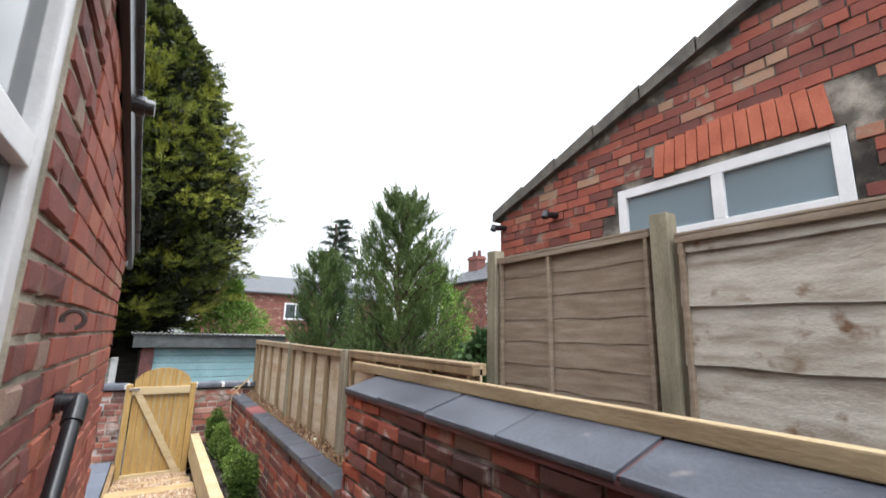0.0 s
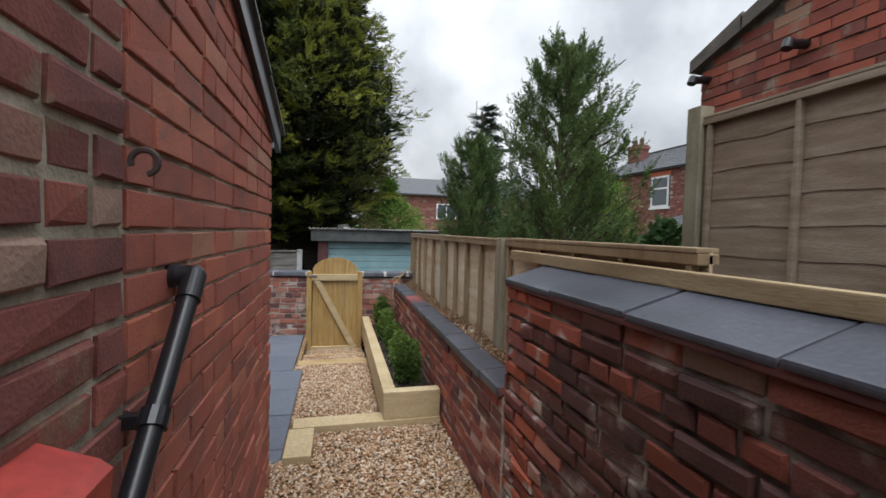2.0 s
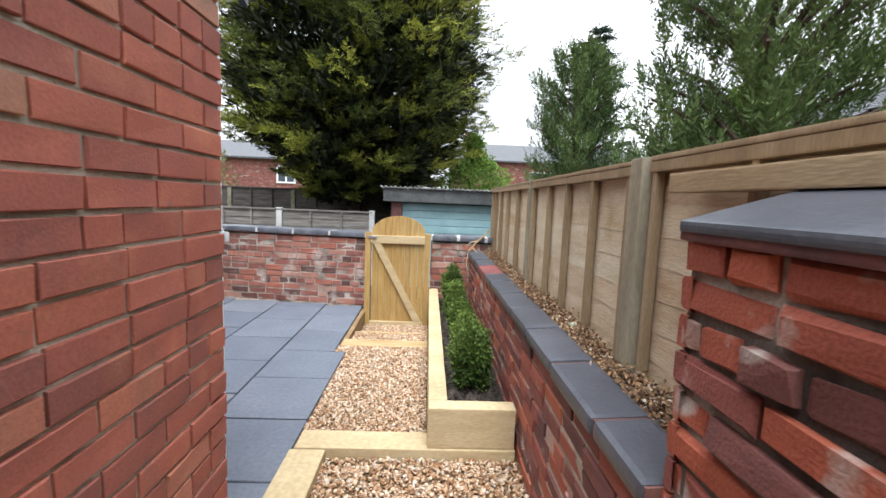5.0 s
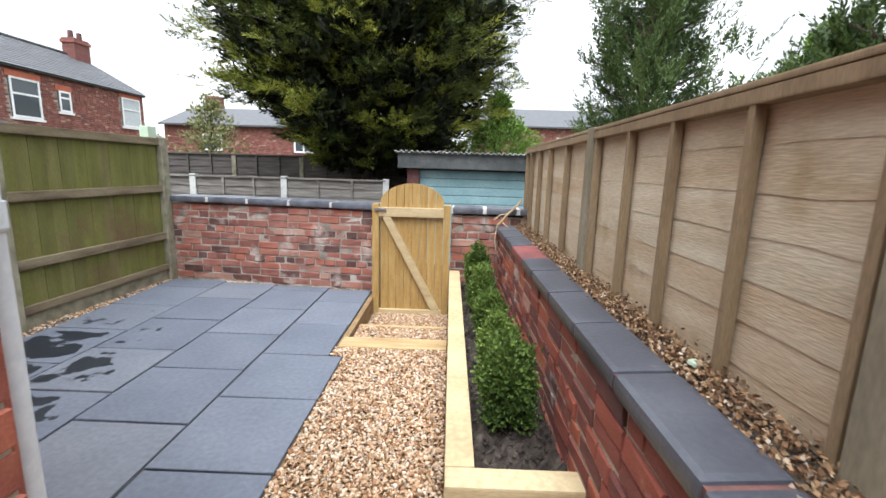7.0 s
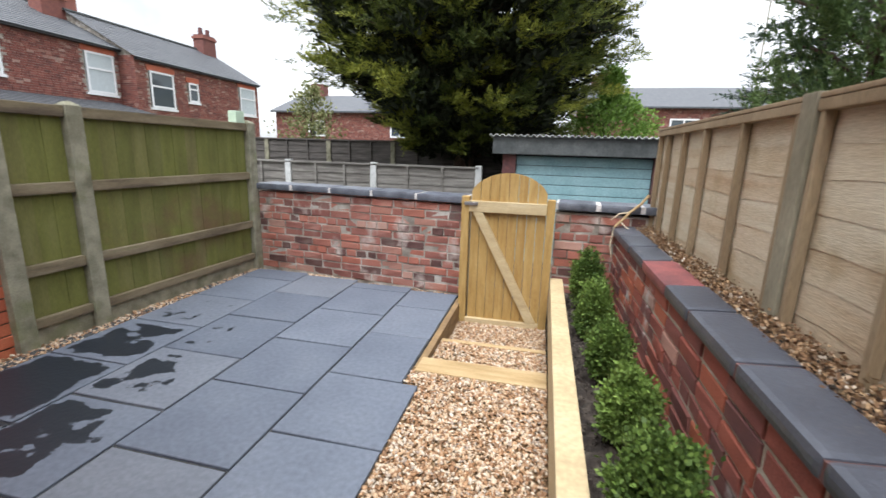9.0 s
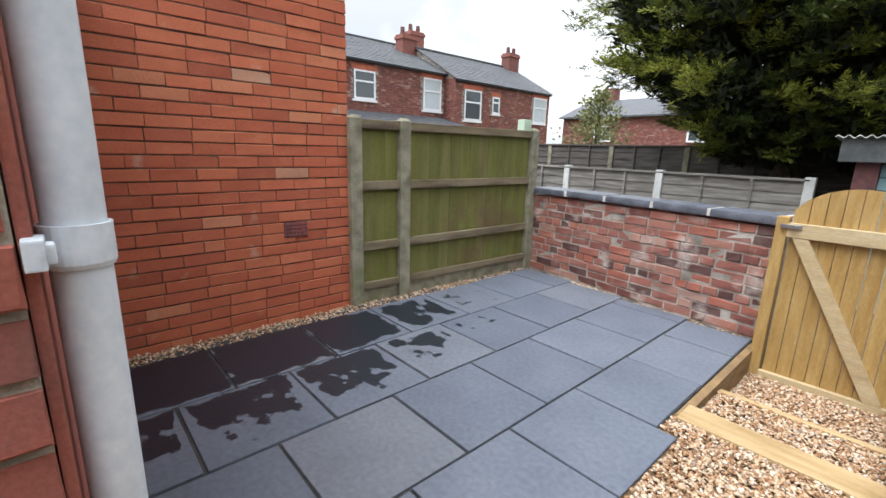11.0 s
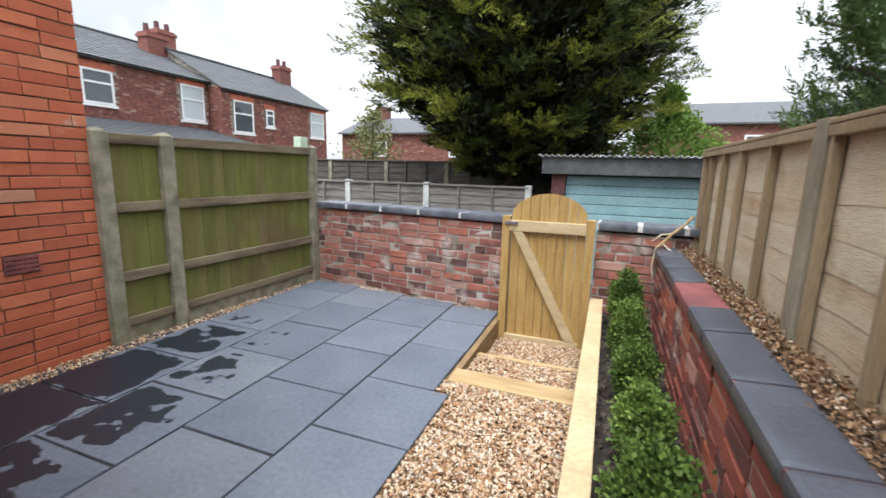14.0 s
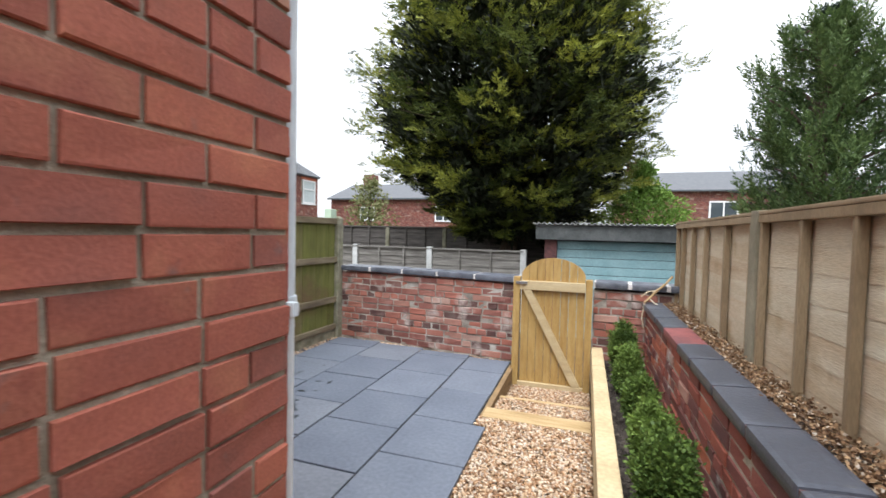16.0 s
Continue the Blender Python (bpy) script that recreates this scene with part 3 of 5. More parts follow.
# the tall house wall beside the paving
HX, HY = -2.165, 5.86
wall_house = structure("wall_house", bx(-2.5, HX - 0.006, 2.6, HY - 0.006, -0.4, 5.6), M_MORTAR_ORANGE, "tall orange-red brick house wall with thin joints", "wall")
VENT = (5.33, 5.51, 0.6, 0.72)
brick_face(wall_house, (HX, HY - 2.6, -0.12), 90, 2.6, 5.6, M_BRICK_ORANGE, 8, bond=0, headers=0.03, joint=0.009, head=0.0035, course=0.0761, unit=0.24, worn=1.2, wob=0.003, near=(0.9, 9, 0, 2.1), cap=300)

# the back wall on both sides of the gate
BW0, BW1 = Vector((-2.03, 8.03, 0)), Vector((0.2, 7.74, 0))
BW_ANG = math.degrees(math.atan2(BW1.y - BW0.y, BW1.x - BW0.x))
BW_LEN = (BW1 - BW0).length


def turned_box(origin, ang, l0, l1, d0, d1, z0, z1, bevel=0.0):
    bm = bx(l0, l1, d0, d1, z0, z1, bevel)
    bm.transform(pose(origin[0], origin[1], 0, 0, 0, ang))
    return bm


wall_back = structure("wall_back", turned_box(BW0, BW_ANG, 0, BW_LEN, 0.006, 0.22, -0.4, 0.8), M_MORTAR_PALE, "low reclaimed brick back wall with patchy mortar", "wall")
brick_face(wall_back, (BW0.x, BW0.y, 0.0), BW_ANG, BW_LEN, 0.9, M_BRICK_BACK, 12, bond=4, joint=0.011, wob=0.006, worn=2.6, headers=0.15)
BR0 = Vector((0.958, 7.665, 0))
wall_back_2 = structure("wall_back_2", turned_box(BR0, -4, 0, 1.6, 0.006, 0.22, -0.4, 0.8), M_MORTAR_PALE, "short reclaimed brick wall beside the gate", "wall")
brick_face(wall_back_2, (BR0.x, BR0.y, -0.24), -4, 0.9, 1.04, M_BRICK_BACK, 13, bond=4, joint=0.011, wob=0.006, worn=2.6, headers=0.15)

# the retaining wall along the planter and the higher wall nearer the house
LX = 1.41
low = prism([(LX + 0.008, -0.4), (1.66, -0.4), (1.66, 0.665), (LX + 0.008, 0.665)], "y", 3.434, 7.62)
wall_planter = structure("wall_planter", low, M_MORTAR, "low brick retaining wall behind the planter", "wall")
brick_face(wall_planter, (LX, 7.6, -0.15), -90, 4.16, 0.82, M_BRICK_PLANTER, 21, bond=4, wob=0.005, joint=0.014, worn=2.0)
TX = 1.424
wall_side = structure("wall_side", bx(TX + 0.012, 1.68, -1.2, 3.43, -0.4, 1.235), M_MORTAR_DARK, "dark old brick passage wall with eroded joints", "wall")


def rebuilt(a, z):
    """The rebuilt end of the passage wall is toothed into the older work."""
    return a < 0.34 + 0.24 * math.sin(z * 23.0) + 0.2 * math.sin(z * 61.0 + 1.0)


brick_face(wall_side, (TX, 3.435, -0.085), -90, 4.6, 1.33, M_BRICK_END, 25, bond=4, wob=0.007, joint=0.015, worn=3.5, cap=60, skip=lambda a, b, z0, z1: not rebuilt(a, z0))
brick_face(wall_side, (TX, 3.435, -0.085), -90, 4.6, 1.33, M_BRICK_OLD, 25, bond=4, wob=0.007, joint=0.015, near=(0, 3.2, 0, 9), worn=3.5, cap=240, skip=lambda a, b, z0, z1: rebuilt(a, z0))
brick_face(wall_side, (1.68, 3.438, 0.65), 180, 0.26, 0.58, M_BRICK_END, 24, worn=3.0)

# raised ground behind the retaining walls, with leaf litter
structure("raised_ground", bx(1.66, 9, -3, 7.7, -0.4, 0.6), M_SOIL, "raised soil behind the retaining wall", "ground")
structure("litter_bed", bx(1.552, 1.7, 3.45, 7.6, 0.58, 0.7), M_SOIL, "dirt strip with dry leaves along the fence", "ground")


# ---- copings ----
def coping_bricks(parent, origin, ang, length, unit, depth, top, lip, tilt, red=(), seed=0, edge=None, thick=0.062, mat=None, gap=0.005, joints=None, bed=None):
    """Bullnosed or sloped coping units end to end, each its own piece."""
    rng = random.Random(seed)
    n = max(1, round(length / unit))
    joints = joints or [length * i / n for i in range(n + 1)]
    for i, (la, lb) in enumerate(zip(joints, joints[1:])):
        bm = bx(la + gap * rng.uniform(0.7, 1.3), lb - gap * rng.uniform(0.7, 1.3), -lip + rng.uniform(-0.003, 0.003), depth, top - thick, top, min(0.02, thick * 0.36))
        for v in bm.verts:
            v.co.z += tilt * (v.co.y + lip)
        bm.transform(pose(origin[0], origin[1], rng.uniform(-0.003, 0.003), 0, 0, ang))
        part("coping_brick", bm, M_COPING_RED if i in red else (mat or M_COPING), parent)
    under = bx(0, length, -lip + 0.008, depth - 0.01, top - (bed or thick - 0.004), top - min(0.008, thick * 0.4))
    for v in under.verts:
        v.co.z += tilt * (v.co.y + lip)
    under.transform(pose(origin[0], origin[1], 0, 0, 0, ang))
    part("coping_bed", under, edge or M_MORTAR_PALE, parent)


coping_bricks(wall_back, (BW0.x, BW0.y), BW_ANG, BW_LEN, 0.44, 0.25, 0.885, 0.035, 0.0, gap=0.012, seed=1, mat=M_COPING_SKY, edge=M_JOINT_WHITE)
coping_bricks(wall_back_2, (BR0.x, BR0.y), -4, 1.6, 0.33, 0.25, 0.885, 0.035, 0.0, seed=2, gap=0.012, mat=M_COPING_SKY, edge=M_JOINT_WHITE)
coping_bricks(wall_planter, (LX, 7.62), -90, 4.18, 0.4, 0.14, 0.72, 0.026, 0.06, red=(3,), seed=3, edge=M_JOINT_RED, thick=0.055, gap=0.004,
              joints=[7.62 - y for y in (7.62, 7.22, 6.86, 6.5, 6.04, 5.72, 5.31, 4.92, 4.54, 4.13, 3.72, 3.44)])
coping_bricks(wall_side, (TX, 3.445), -90, 4.6, 0.44, 0.225, 1.27, 0.016, 0.3, seed=4, edge=M_COP_EDGE, thick=0.022, bed=0.04)
part("tile_edge", bx(TX - 0.012, TX + 0.1, -1.1, 3.442, 1.23, 1.252, 0.006), M_COP_EDGE, wall_side, "dull red tile creasing")


# ---- wing: window, pipes, roof edge ----
def casement(name, label, x, y0, y1, z0, z1, out, mullions=(), transoms=(), glass=None, fr=0.06, deep=0.07, sill=None):
    """A framed window in a plane of constant x; out is the side it faces."""
    w = thing(name, (x, (y0 + y1) / 2, z0), label, "window", "", "structure")
    xa, xb = (x - deep, x) if out > 0 else (x, x + deep)
    fb = bmesh.new()
    box(fb, xa, xb, y0, y0 + fr, z0, z1, 0.006)
    box(fb, xa, xb, y1 - fr, y1, z0, z1, 0.006)
    box(fb, xa, xb, y0 + fr, y1 - fr, z0, z0 + fr, 0.006)
    box(fb, xa, xb, y0 + fr, y1 - fr, z1 - fr, z1, 0.006)
    for m in mullions:
        box(fb, xa, xb, m - fr * 0.5, m + fr * 0.5, z0 + fr, z1 - fr, 0.004)
    for t in transoms:
        box(fb, xa + 0.002, xb - 0.002, y0 + fr, y1 - fr, t - fr * 0.45, t + fr * 0.45, 0.004)
    f = part("window_frame", fb, M_WHITE, w, "white plastic frame")
    xm = (xa + xb) / 2
    ys = [y0 + fr] + [v for m in mullions for v in (m - fr / 2, m + fr / 2)] + [y1 - fr]
    zs = [z0 + fr] + [v for t in transoms for v in (t - fr * .45, t + fr * .45)] + [z1 - fr]
    for i in range(0, len(ys), 2):
        for k in range(0, len(zs), 2):
            part("pane", bx(xm - 0.008, xm + 0.008, ys[i], ys[i + 1], zs[k], zs[k + 1]), glass or M_GLASS, w)
    if sill:
        part("window_sill", bx(min(xb, xb + sill * out), max(xb, xb + sill * out), y0 - 0.03, y1 + 0.03, z0 - 0.045, z0, 0.006), M_WHITE, w)
    return w


casement("window_1", "white kitchen window with a raised top light", 0.205, 0.355, 1.995, 1.243, 2.515, 1, mullions=(1.1,), transoms=(1.9,), fr=0.065)
structure("window_cill_red", prism([(0.08, 1.15), (0.3, 1.115), (0.305, 1.165), (0.29, 1.178), (0.222, 1.205), (0.08, 1.24)], "y", 0.33, 2.09), M_SILLRED, "red painted stone window sill", "sill")
structure("trim_verge", prism([(-1.2, verge_z(-1.2) - 0.13), (4.28, verge_z(4.28) - 0.13), (4.28, verge_z(4.28) - 0.012), (-1.2, verge_z(-1.2) - 0.012)], "x", WX + 0.003, WX + 0.03),
          M_BLACK, "black bargeboard under the slate verge", "bargeboard")
roof = structure("roof_wing", prism([(-1.3, verge_z(-1.3) - 0.01), (4.32, verge_z(4.32) - 0.01), (4.32, verge_z(4.32) + 0.015), (-1.3, verge_z(-1.3) + 0.015)], "x", -2.35, WX + 0.034), M_SLATE, "grey slate lean-to roof", "roof")
for i in range(18):
    y1 = 4.33 - i * 0.3
    part("slate", prism([(y1, verge_z(y1) + 0.002), (y1 - 0.3, verge_z(y1 - 0.3) - 0.006), (y1 - 0.3, verge_z(y1 - 0.3) + 0.004), (y1, verge_z(y1) + 0.016)], "x", WX + 0.012, WX + 0.052), M_COPING, roof)
vp = thing("vent_stub", (WX, 2.8, 2.42), "black plastic pipe stub under the verge", "pipe")
b = bmesh.new()
tube(b, (WX - 0.02, 2.8, 2.42), (WX + 0.1, 2.8, 2.42), 0.03)
tube(b, (WX + 0.04, 2.8, 2.42), (WX + 0.07, 2.8, 2.42), 0.038)
part("stub", b, M_BLACK, vp)

pipe = thing("waste_pipe", (WX + 0.05, 2.55, 1.37), "black plastic waste pipe slanting down the brick wall", "pipe")
b = bmesh.new()
tube(b, (WX + 0.048, 2.545, 1.36), (WX + 0.048, 1.86, 0.66), 0.021, seg=24, caps=False)
tube(b, (WX + 0.048, 1.865, 0.67), (WX + 0.048, 1.84, -0.1), 0.021, seg=24, caps=False)
part("tube", b, M_BLACK, pipe, smooth=True)
b = bmesh.new()
tube(b, (WX - 0.02, 2.56, 1.375), (WX + 0.03, 2.56, 1.375), 0.025, seg=24)
tube(b, (WX - 0.002, 2.56, 1.375), (WX + 0.014, 2.56, 1.375), 0.03, seg=24)
bmesh.ops.create_uvsphere(b, u_segments=20, v_segments=12, radius=0.026, matrix=Matrix.Translation((WX + 0.046, 2.56, 1.375)))
tube(b, (WX + 0.03, 2.56, 1.375), (WX + 0.046, 2.56, 1.375), 0.025, seg=24)
tube(b, (WX + 0.048, 2.56, 1.375), (WX + 0.048, 2.51, 1.324), 0.0262, seg=24)
part("elbow", b, M_BLACK, pipe)
b = bmesh.new()
tube(b, (WX + 0.048, 2.335, 1.145), (WX + 0.048, 2.31, 1.12), 0.027)
box(b, WX - 0.005, WX + 0.05, 2.31, 2.335, 1.12, 1.145, 0.002)
part("clip", b, M_BLACK, pipe)

hook = thing("iron_hook", (WX, 2.32, 1.6), "rusty iron ring hook in the brick wall", "hook")
b = bmesh.new()
ring = [(math.sin(-1.9 + 0.3 * i), math.cos(-1.9 + 0.3 * i)) for i in range(17)]
rows_ = [[b.verts.new((WX + 0.035 + (0.022 + 0.006 * math.cos(k)) * p[0], 2.32 + 0.006 * math.sin(k), 1.605 + (0.022 + 0.006 * math.cos(k)) * p[1])) for k in (0, 1.05, 2.1, 3.14, 4.19, 5.24)] for p in ring]
for r0, r1 in zip(rows_, rows_[1:]):
    for k in range(6):
        b.faces.new((r0[k], r0[(k + 1) % 6], r1[(k + 1) % 6], r1[k]))
part("ring", b, M_IRON, hook)

DX, DY = 0.16, WY + 0.045
dp = thing("downpipe", (DX, DY, 0), "pale grey painted rainwater downpipe at the wall's corner", "pipe")
part("tube", tube(bmesh.new(), (DX, DY, -0.03), (DX, DY, 1.14), 0.031, seg=28, caps=False), M_GREYPIPE, dp, smooth=True)
part("tube", tube(bmesh.new(), (DX, DY, 1.13), (DX, DY, 2.05), 0.0315, seg=28, caps=False), M_GREYPIPE, dp, smooth=True)
for z in (1.11, 1.95):
    b = bmesh.new()
    tube(b, (DX, DY, z), (DX, DY, z + 0.046), 0.0365, seg=28)
    tube(b, (DX, DY, z - 0.006), (DX, DY, z), 0.034, 0.0365, seg=28)
    cl = part("collar", b, M_GREYPIPE, dp)
    b = bx(DX + 0.03, DX + 0.072, DY - 0.047, DY - 0.028, z + 0.006, z + 0.04, 0.003)
    box(b, DX + 0.045, DX + 0.068, DY - 0.04, DY - 0.02, z + 0.012, z + 0.034, 0.004)
    part("bracket", b, M_GREYPIPE, cl)

vent = thing("air_brick", (HX, 5.42, 0.66), "terracotta air brick with slots", "vent")
b = bx(HX - 0.001, HX + 0.005, VENT[0] + 0.004, VENT[1] - 0.004, VENT[2] + 0.004, VENT[3] - 0.004, 0.002)
part("plate", b, M_COP_EDGE, vent)
for k in range(4):
    z = VENT[2] + 0.012 + k * 0.027
    part("slat", bx(HX + 0.004, HX + 0.011, VENT[0] + 0.008, VENT[1] - 0.008, z, z + 0.017, 0.002), M_COPING_RED, vent)
for k in range(7):
    y = VENT[0] + 0.006 + k * 0.0267
    part("bar", bx(HX + 0.004, HX + 0.01, y, y + 0.009, VENT[2] + 0.006, VENT[3] - 0.006, 0.002), M_COPING_RED, vent)


# ---- fences ----
def post(parent, name, x, y, z0, z1, w, mat, cap=True, ang=0.0):
    bm = bx(-w / 2, w / 2, -w / 2, w / 2, z0, z1 - (w * 0.25 if cap else 0), 0.006)
    if cap:
        bm2 = bmesh.ops.create_cone(bm, cap_ends=True, segments=4, radius1=w * 0.68, radius2=w * 0.2, depth=w * 0.25,
                                    matrix=pose(0, 0, z1 - w * 0.125, 0, 0, 45))
    bm.transform(pose(x, y, 0, 0, 0, ang))
    return part(name, bm, mat, parent)


# the green left-hand fence
FL0, FL1 = Vector((-2.16, 5.9, 0)), Vector((-2.06, 7.98, 0))
FL_A = math.degrees(math.atan2(FL1.y - FL0.y, FL1.x - FL0.x))
FL_L = (FL1 - FL0).length
lf = thing("boundary_fence", FL0, "algae-green close-board fence between concrete posts", "fence")


def lf_box(l0, l1, d0, d1, z0, z1, bevel=0.003):
    return turned_box(FL0, FL_A, l0, l1, d0, d1, z0, z1, bevel)


for s in (0.0, 0.45, FL_L):
    p = FL0 + (FL1 - FL0) * (s / FL_L)
    post(lf, "post", p.x, p.y, -0.4, 1.49, 0.1, M_CONCRETE, True, FL_A)
for l0, l1 in ((0.05, 0.4), (0.5, FL_L - 0.05)):
    part("gravel_board", lf_box(l0, l1, -0.01, 0.03, -0.2, 0.12), M_CONCRETE, lf, "mossy concrete gravel board")
    for z, h in ((1.39, 0.07), (0.92, 0.07), (0.43, 0.07), (0.1, 0.06)):
        part("rail", lf_box(l0, l1, -0.035, 0.004, z, z + h, 0.008), M_RAIL_L, lf)
    n = max(3, round((l1 - l0) / 0.115))
    for i in range(n):
        a = l0 + (l1 - l0) * i / n
        part("board", lf_box(a + 0.001, a + (l1 - l0) / n + 0.006, 0.006 + 0.004 * (i % 2), 0.022 + 0.004 * (i % 2), 0.1, 1.43 + random.uniform(-0.004, 0.004)), M_FENCE_L, lf)


def lap_panel(parent, x, y0, y1, z0, z1, board, battens, mat, bmat, face=-1, top=True, seed=0, bw=0.025):
    """A waney-lap panel in a plane of constant x: overlapping boards, upright battens, a top rail."""
    rng = random.Random(seed)
    z, i = z0, 0
    while z < z1 - 0.02:
        h = min(board, z1 - z)
        bm = bx(x - 0.006, x + 0.006, y0, y1, z, min(z + h + 0.016, z1), 0.0)
        for v in bm.verts:
            low_edge = v.co.z < z + 0.005
            v.co.x += face * ((0.0025 if board < 0.15 else 0.006 if board < 0.2 else 0.02) if low_edge else 0.0)
        bmesh.ops.subdivide_edges(bm, edges=[e for e in bm.edges if abs(e.verts[0].co.y - e.verts[1].co.y) > 0.1], cuts=7)
        for v in bm.verts:
            if v.co.z < z + 0.005:
                v.co.z += rng.uniform(-0.008, 0.006)
        part("board", bm, mat, parent)
        z += h
        i += 1
    for y in battens:
        part("batten", bx(x + face * 0.046 if face < 0 else x + 0.014, x - 0.014 if face < 0 else x + 0.046, y - bw / 2, y + bw / 2, z0 - 0.01, z1 - 0.02, 0.004), bmat, parent)
    if top:
        part("top_rail", bx(x - 0.05, x + 0.03, y0, y1, z1 - 0.04, z1 - 0.004, 0.005), bmat, parent)
        part("top_cap", bx(x - 0.052, x + 0.032, y0 + 0.004, y1 - 0.004, z1 - 0.003, z1 + 0.014, 0.005), bmat, parent)


RX = 1.69
rf = thing("garden_fence", (RX, 5.7, 0.6), "weathered brown lap-panel fence along the retaining wall", "fence")
lap_panel(rf, RX, 4.168, 5.685, 0.66, 1.44, 0.108, (4.19, 4.545, 4.915, 5.265, 5.66), M_FENCE_R, M_BATTEN, seed=1)
lap_panel(rf, RX, 5.775, 7.66, 0.66, 1.44, 0.108, (5.8, 6.22, 6.68, 7.05, 7.4, 7.63), M_FENCE_R, M_BATTEN, seed=2)
lap_panel(rf, RX + 0.02, 2.52, 4.07, 0.66, 1.448, 0.108, (2.56, 2.9, 3.25, 3.6, 4.045), M_FENCE_R, M_BATTEN, seed=3)
for y in (4.12, 5.73):
    post(rf, "post", RX - 0.012, y, 0.6, 1.46, 0.085, M_FENCE_POST, False)
plank = thing("timber_rail", (1.66, 1.6, 1.3), "long pale timber rail lying along the coping", "timber")
part("rail", bx(1.612, 1.66, -1.0, 3.86, 1.335, 1.39, 0.005), M_PLANK, plank)

NX = 2.754
nf = thing("neighbour_fence", (NX, 2.2, 0.6), "tall grey-brown lap fence in the next yard", "fence")
lap_panel(nf, NX, 2.27, 3.6, 0.6, 2.2, 0.16, (2.3, 3.05, 3.56), M_FENCE_N, M_FENCE_N, seed=4)
lap_panel(nf, NX, 0.2, 2.13, 0.6, 2.14, 0.29, (0.24, 2.1), M_FENCE_N2, M_FENCE_N, seed=5)
lap_panel(nf, NX, -1.6, 0.1, 0.6, 2.14, 0.29, (-1.5, 0.06), M_FENCE_N2, M_FENCE_N, seed=6)
for y in (3.65, 2.2, 0.15):
    post(nf, "post", NX - 0.02, y, 0.5, 2.28, 0.1, M_FENCE_POST, False)

# ---- neighbour's brick building ----
GX = 3.24


def gable_top(y):
    return 2.79 + (4.19 - y) * 0.345


def gable_skip(a, b, z0, z1):
    y0, y1 = 4.19 - b, 4.19 - a
    if z1 + 0.6 > gable_top(y1) - 0.02:
        return True
    if y1 > 1.5 and y0 < 2.83 and z1 + 0.6 > 2.24 and z0 + 0.6 < 2.7:
        return True
    return y1 > 1.42 and y0 < 2.5 and z1 + 0.6 > 2.68 and z0 + 0.6 < 2.95


gw = prism([(4.18, 0.3), (4.18, 2.77), (-3.0, gable_top(-3.0) - 0.02), (-3.0, 0.3)], "x", GX + 0.06, 6.5)
wall_next = structure("wall_next_door", gw, M_MORTAR_DARK, "old brick side wall of the next house with a sloping verge", "wall")
part("mortar_face", prism([(4.183, 2.69), (4.183, 2.775), (-3.0, gable_top(-3.0) - 0.02), (-3.0, 2.69)], "x", GX + 0.008, GX + 0.06), M_MORTAR_DARK, wall_next)
part("mortar_face", bx(GX + 0.008, GX + 0.06, 2.835, 4.183, 0.3, 2.69), M_MORTAR_DARK, wall_next)
part("mortar_face", bx(GX + 0.008, GX + 0.06, -3.0, 1.495, 0.3, 2.69), M_MORTAR_DARK, wall_next)
brick_face(wall_next, (GX, 4.19, 0.6), -90, 6.2, 4.6, M_BRICK_OLD_RED, 31, bond=4, near=(0, 4.0, 1.4, 9), skip=gable_skip, wob=0.005)
for i in range(13):
    y = 2.49 - i * 0.0765
    mid = 2.0
    bm = bx(GX - 0.008, GX + 0.02, -0.034, 0.034, 0.0, 0.235, 0.004)
    bm.transform(pose(0, y, 2.7 + 0.035 - 0.14 * (y - mid) ** 2, (y - mid) * 12, 0, 0))
    part("arch_brick", bm, M_ARCH, wall_next)
v = bmesh.new()
for i in range(17):
    y1 = 4.25 - i * 0.42
    b2 = prism([(y1, gable_top(y1) - 0.03), (y1 - 0.43, gable_top(y1 - 0.43) - 0.03), (y1 - 0.43, gable_top(y1 - 0.43) + 0.085), (y1, gable_top(y1) + 0.06)], "x", GX - 0.05, 6.5)
    me = bpy.data.meshes.new("tmp")
    b2.to_mesh(me)
    v.from_mesh(me)
    b2.free()
part("verge", v, M_VERGE, wall_next, "grey mortared slate verge")
casement("window_2", "white two-light window with frosted glass", GX + 0.01, 1.5, 2.83, 2.26, 2.69, -1, mullions=(2.13,), glass=M_GLASS_FROST, sill=0.06, fr=0.07)
for y, z, nm in ((3.43, 2.64, "overflow_pipe"), (4.12, 2.66, "gutter_end")):
    sp = thing(nm, (GX, y, z), "short black plastic pipe poking from the brickwork", "pipe")
    b = bmesh.new()
    tube(b, (GX + 0.03, y, z), (GX - 0.13, y, z - 0.02), 0.028)
    tube(b, (GX - 0.13, y, z + 0.0), (GX - 0.15, y, z - 0.05), 0.03)
    part("spout", b, M_BLACK, sp)

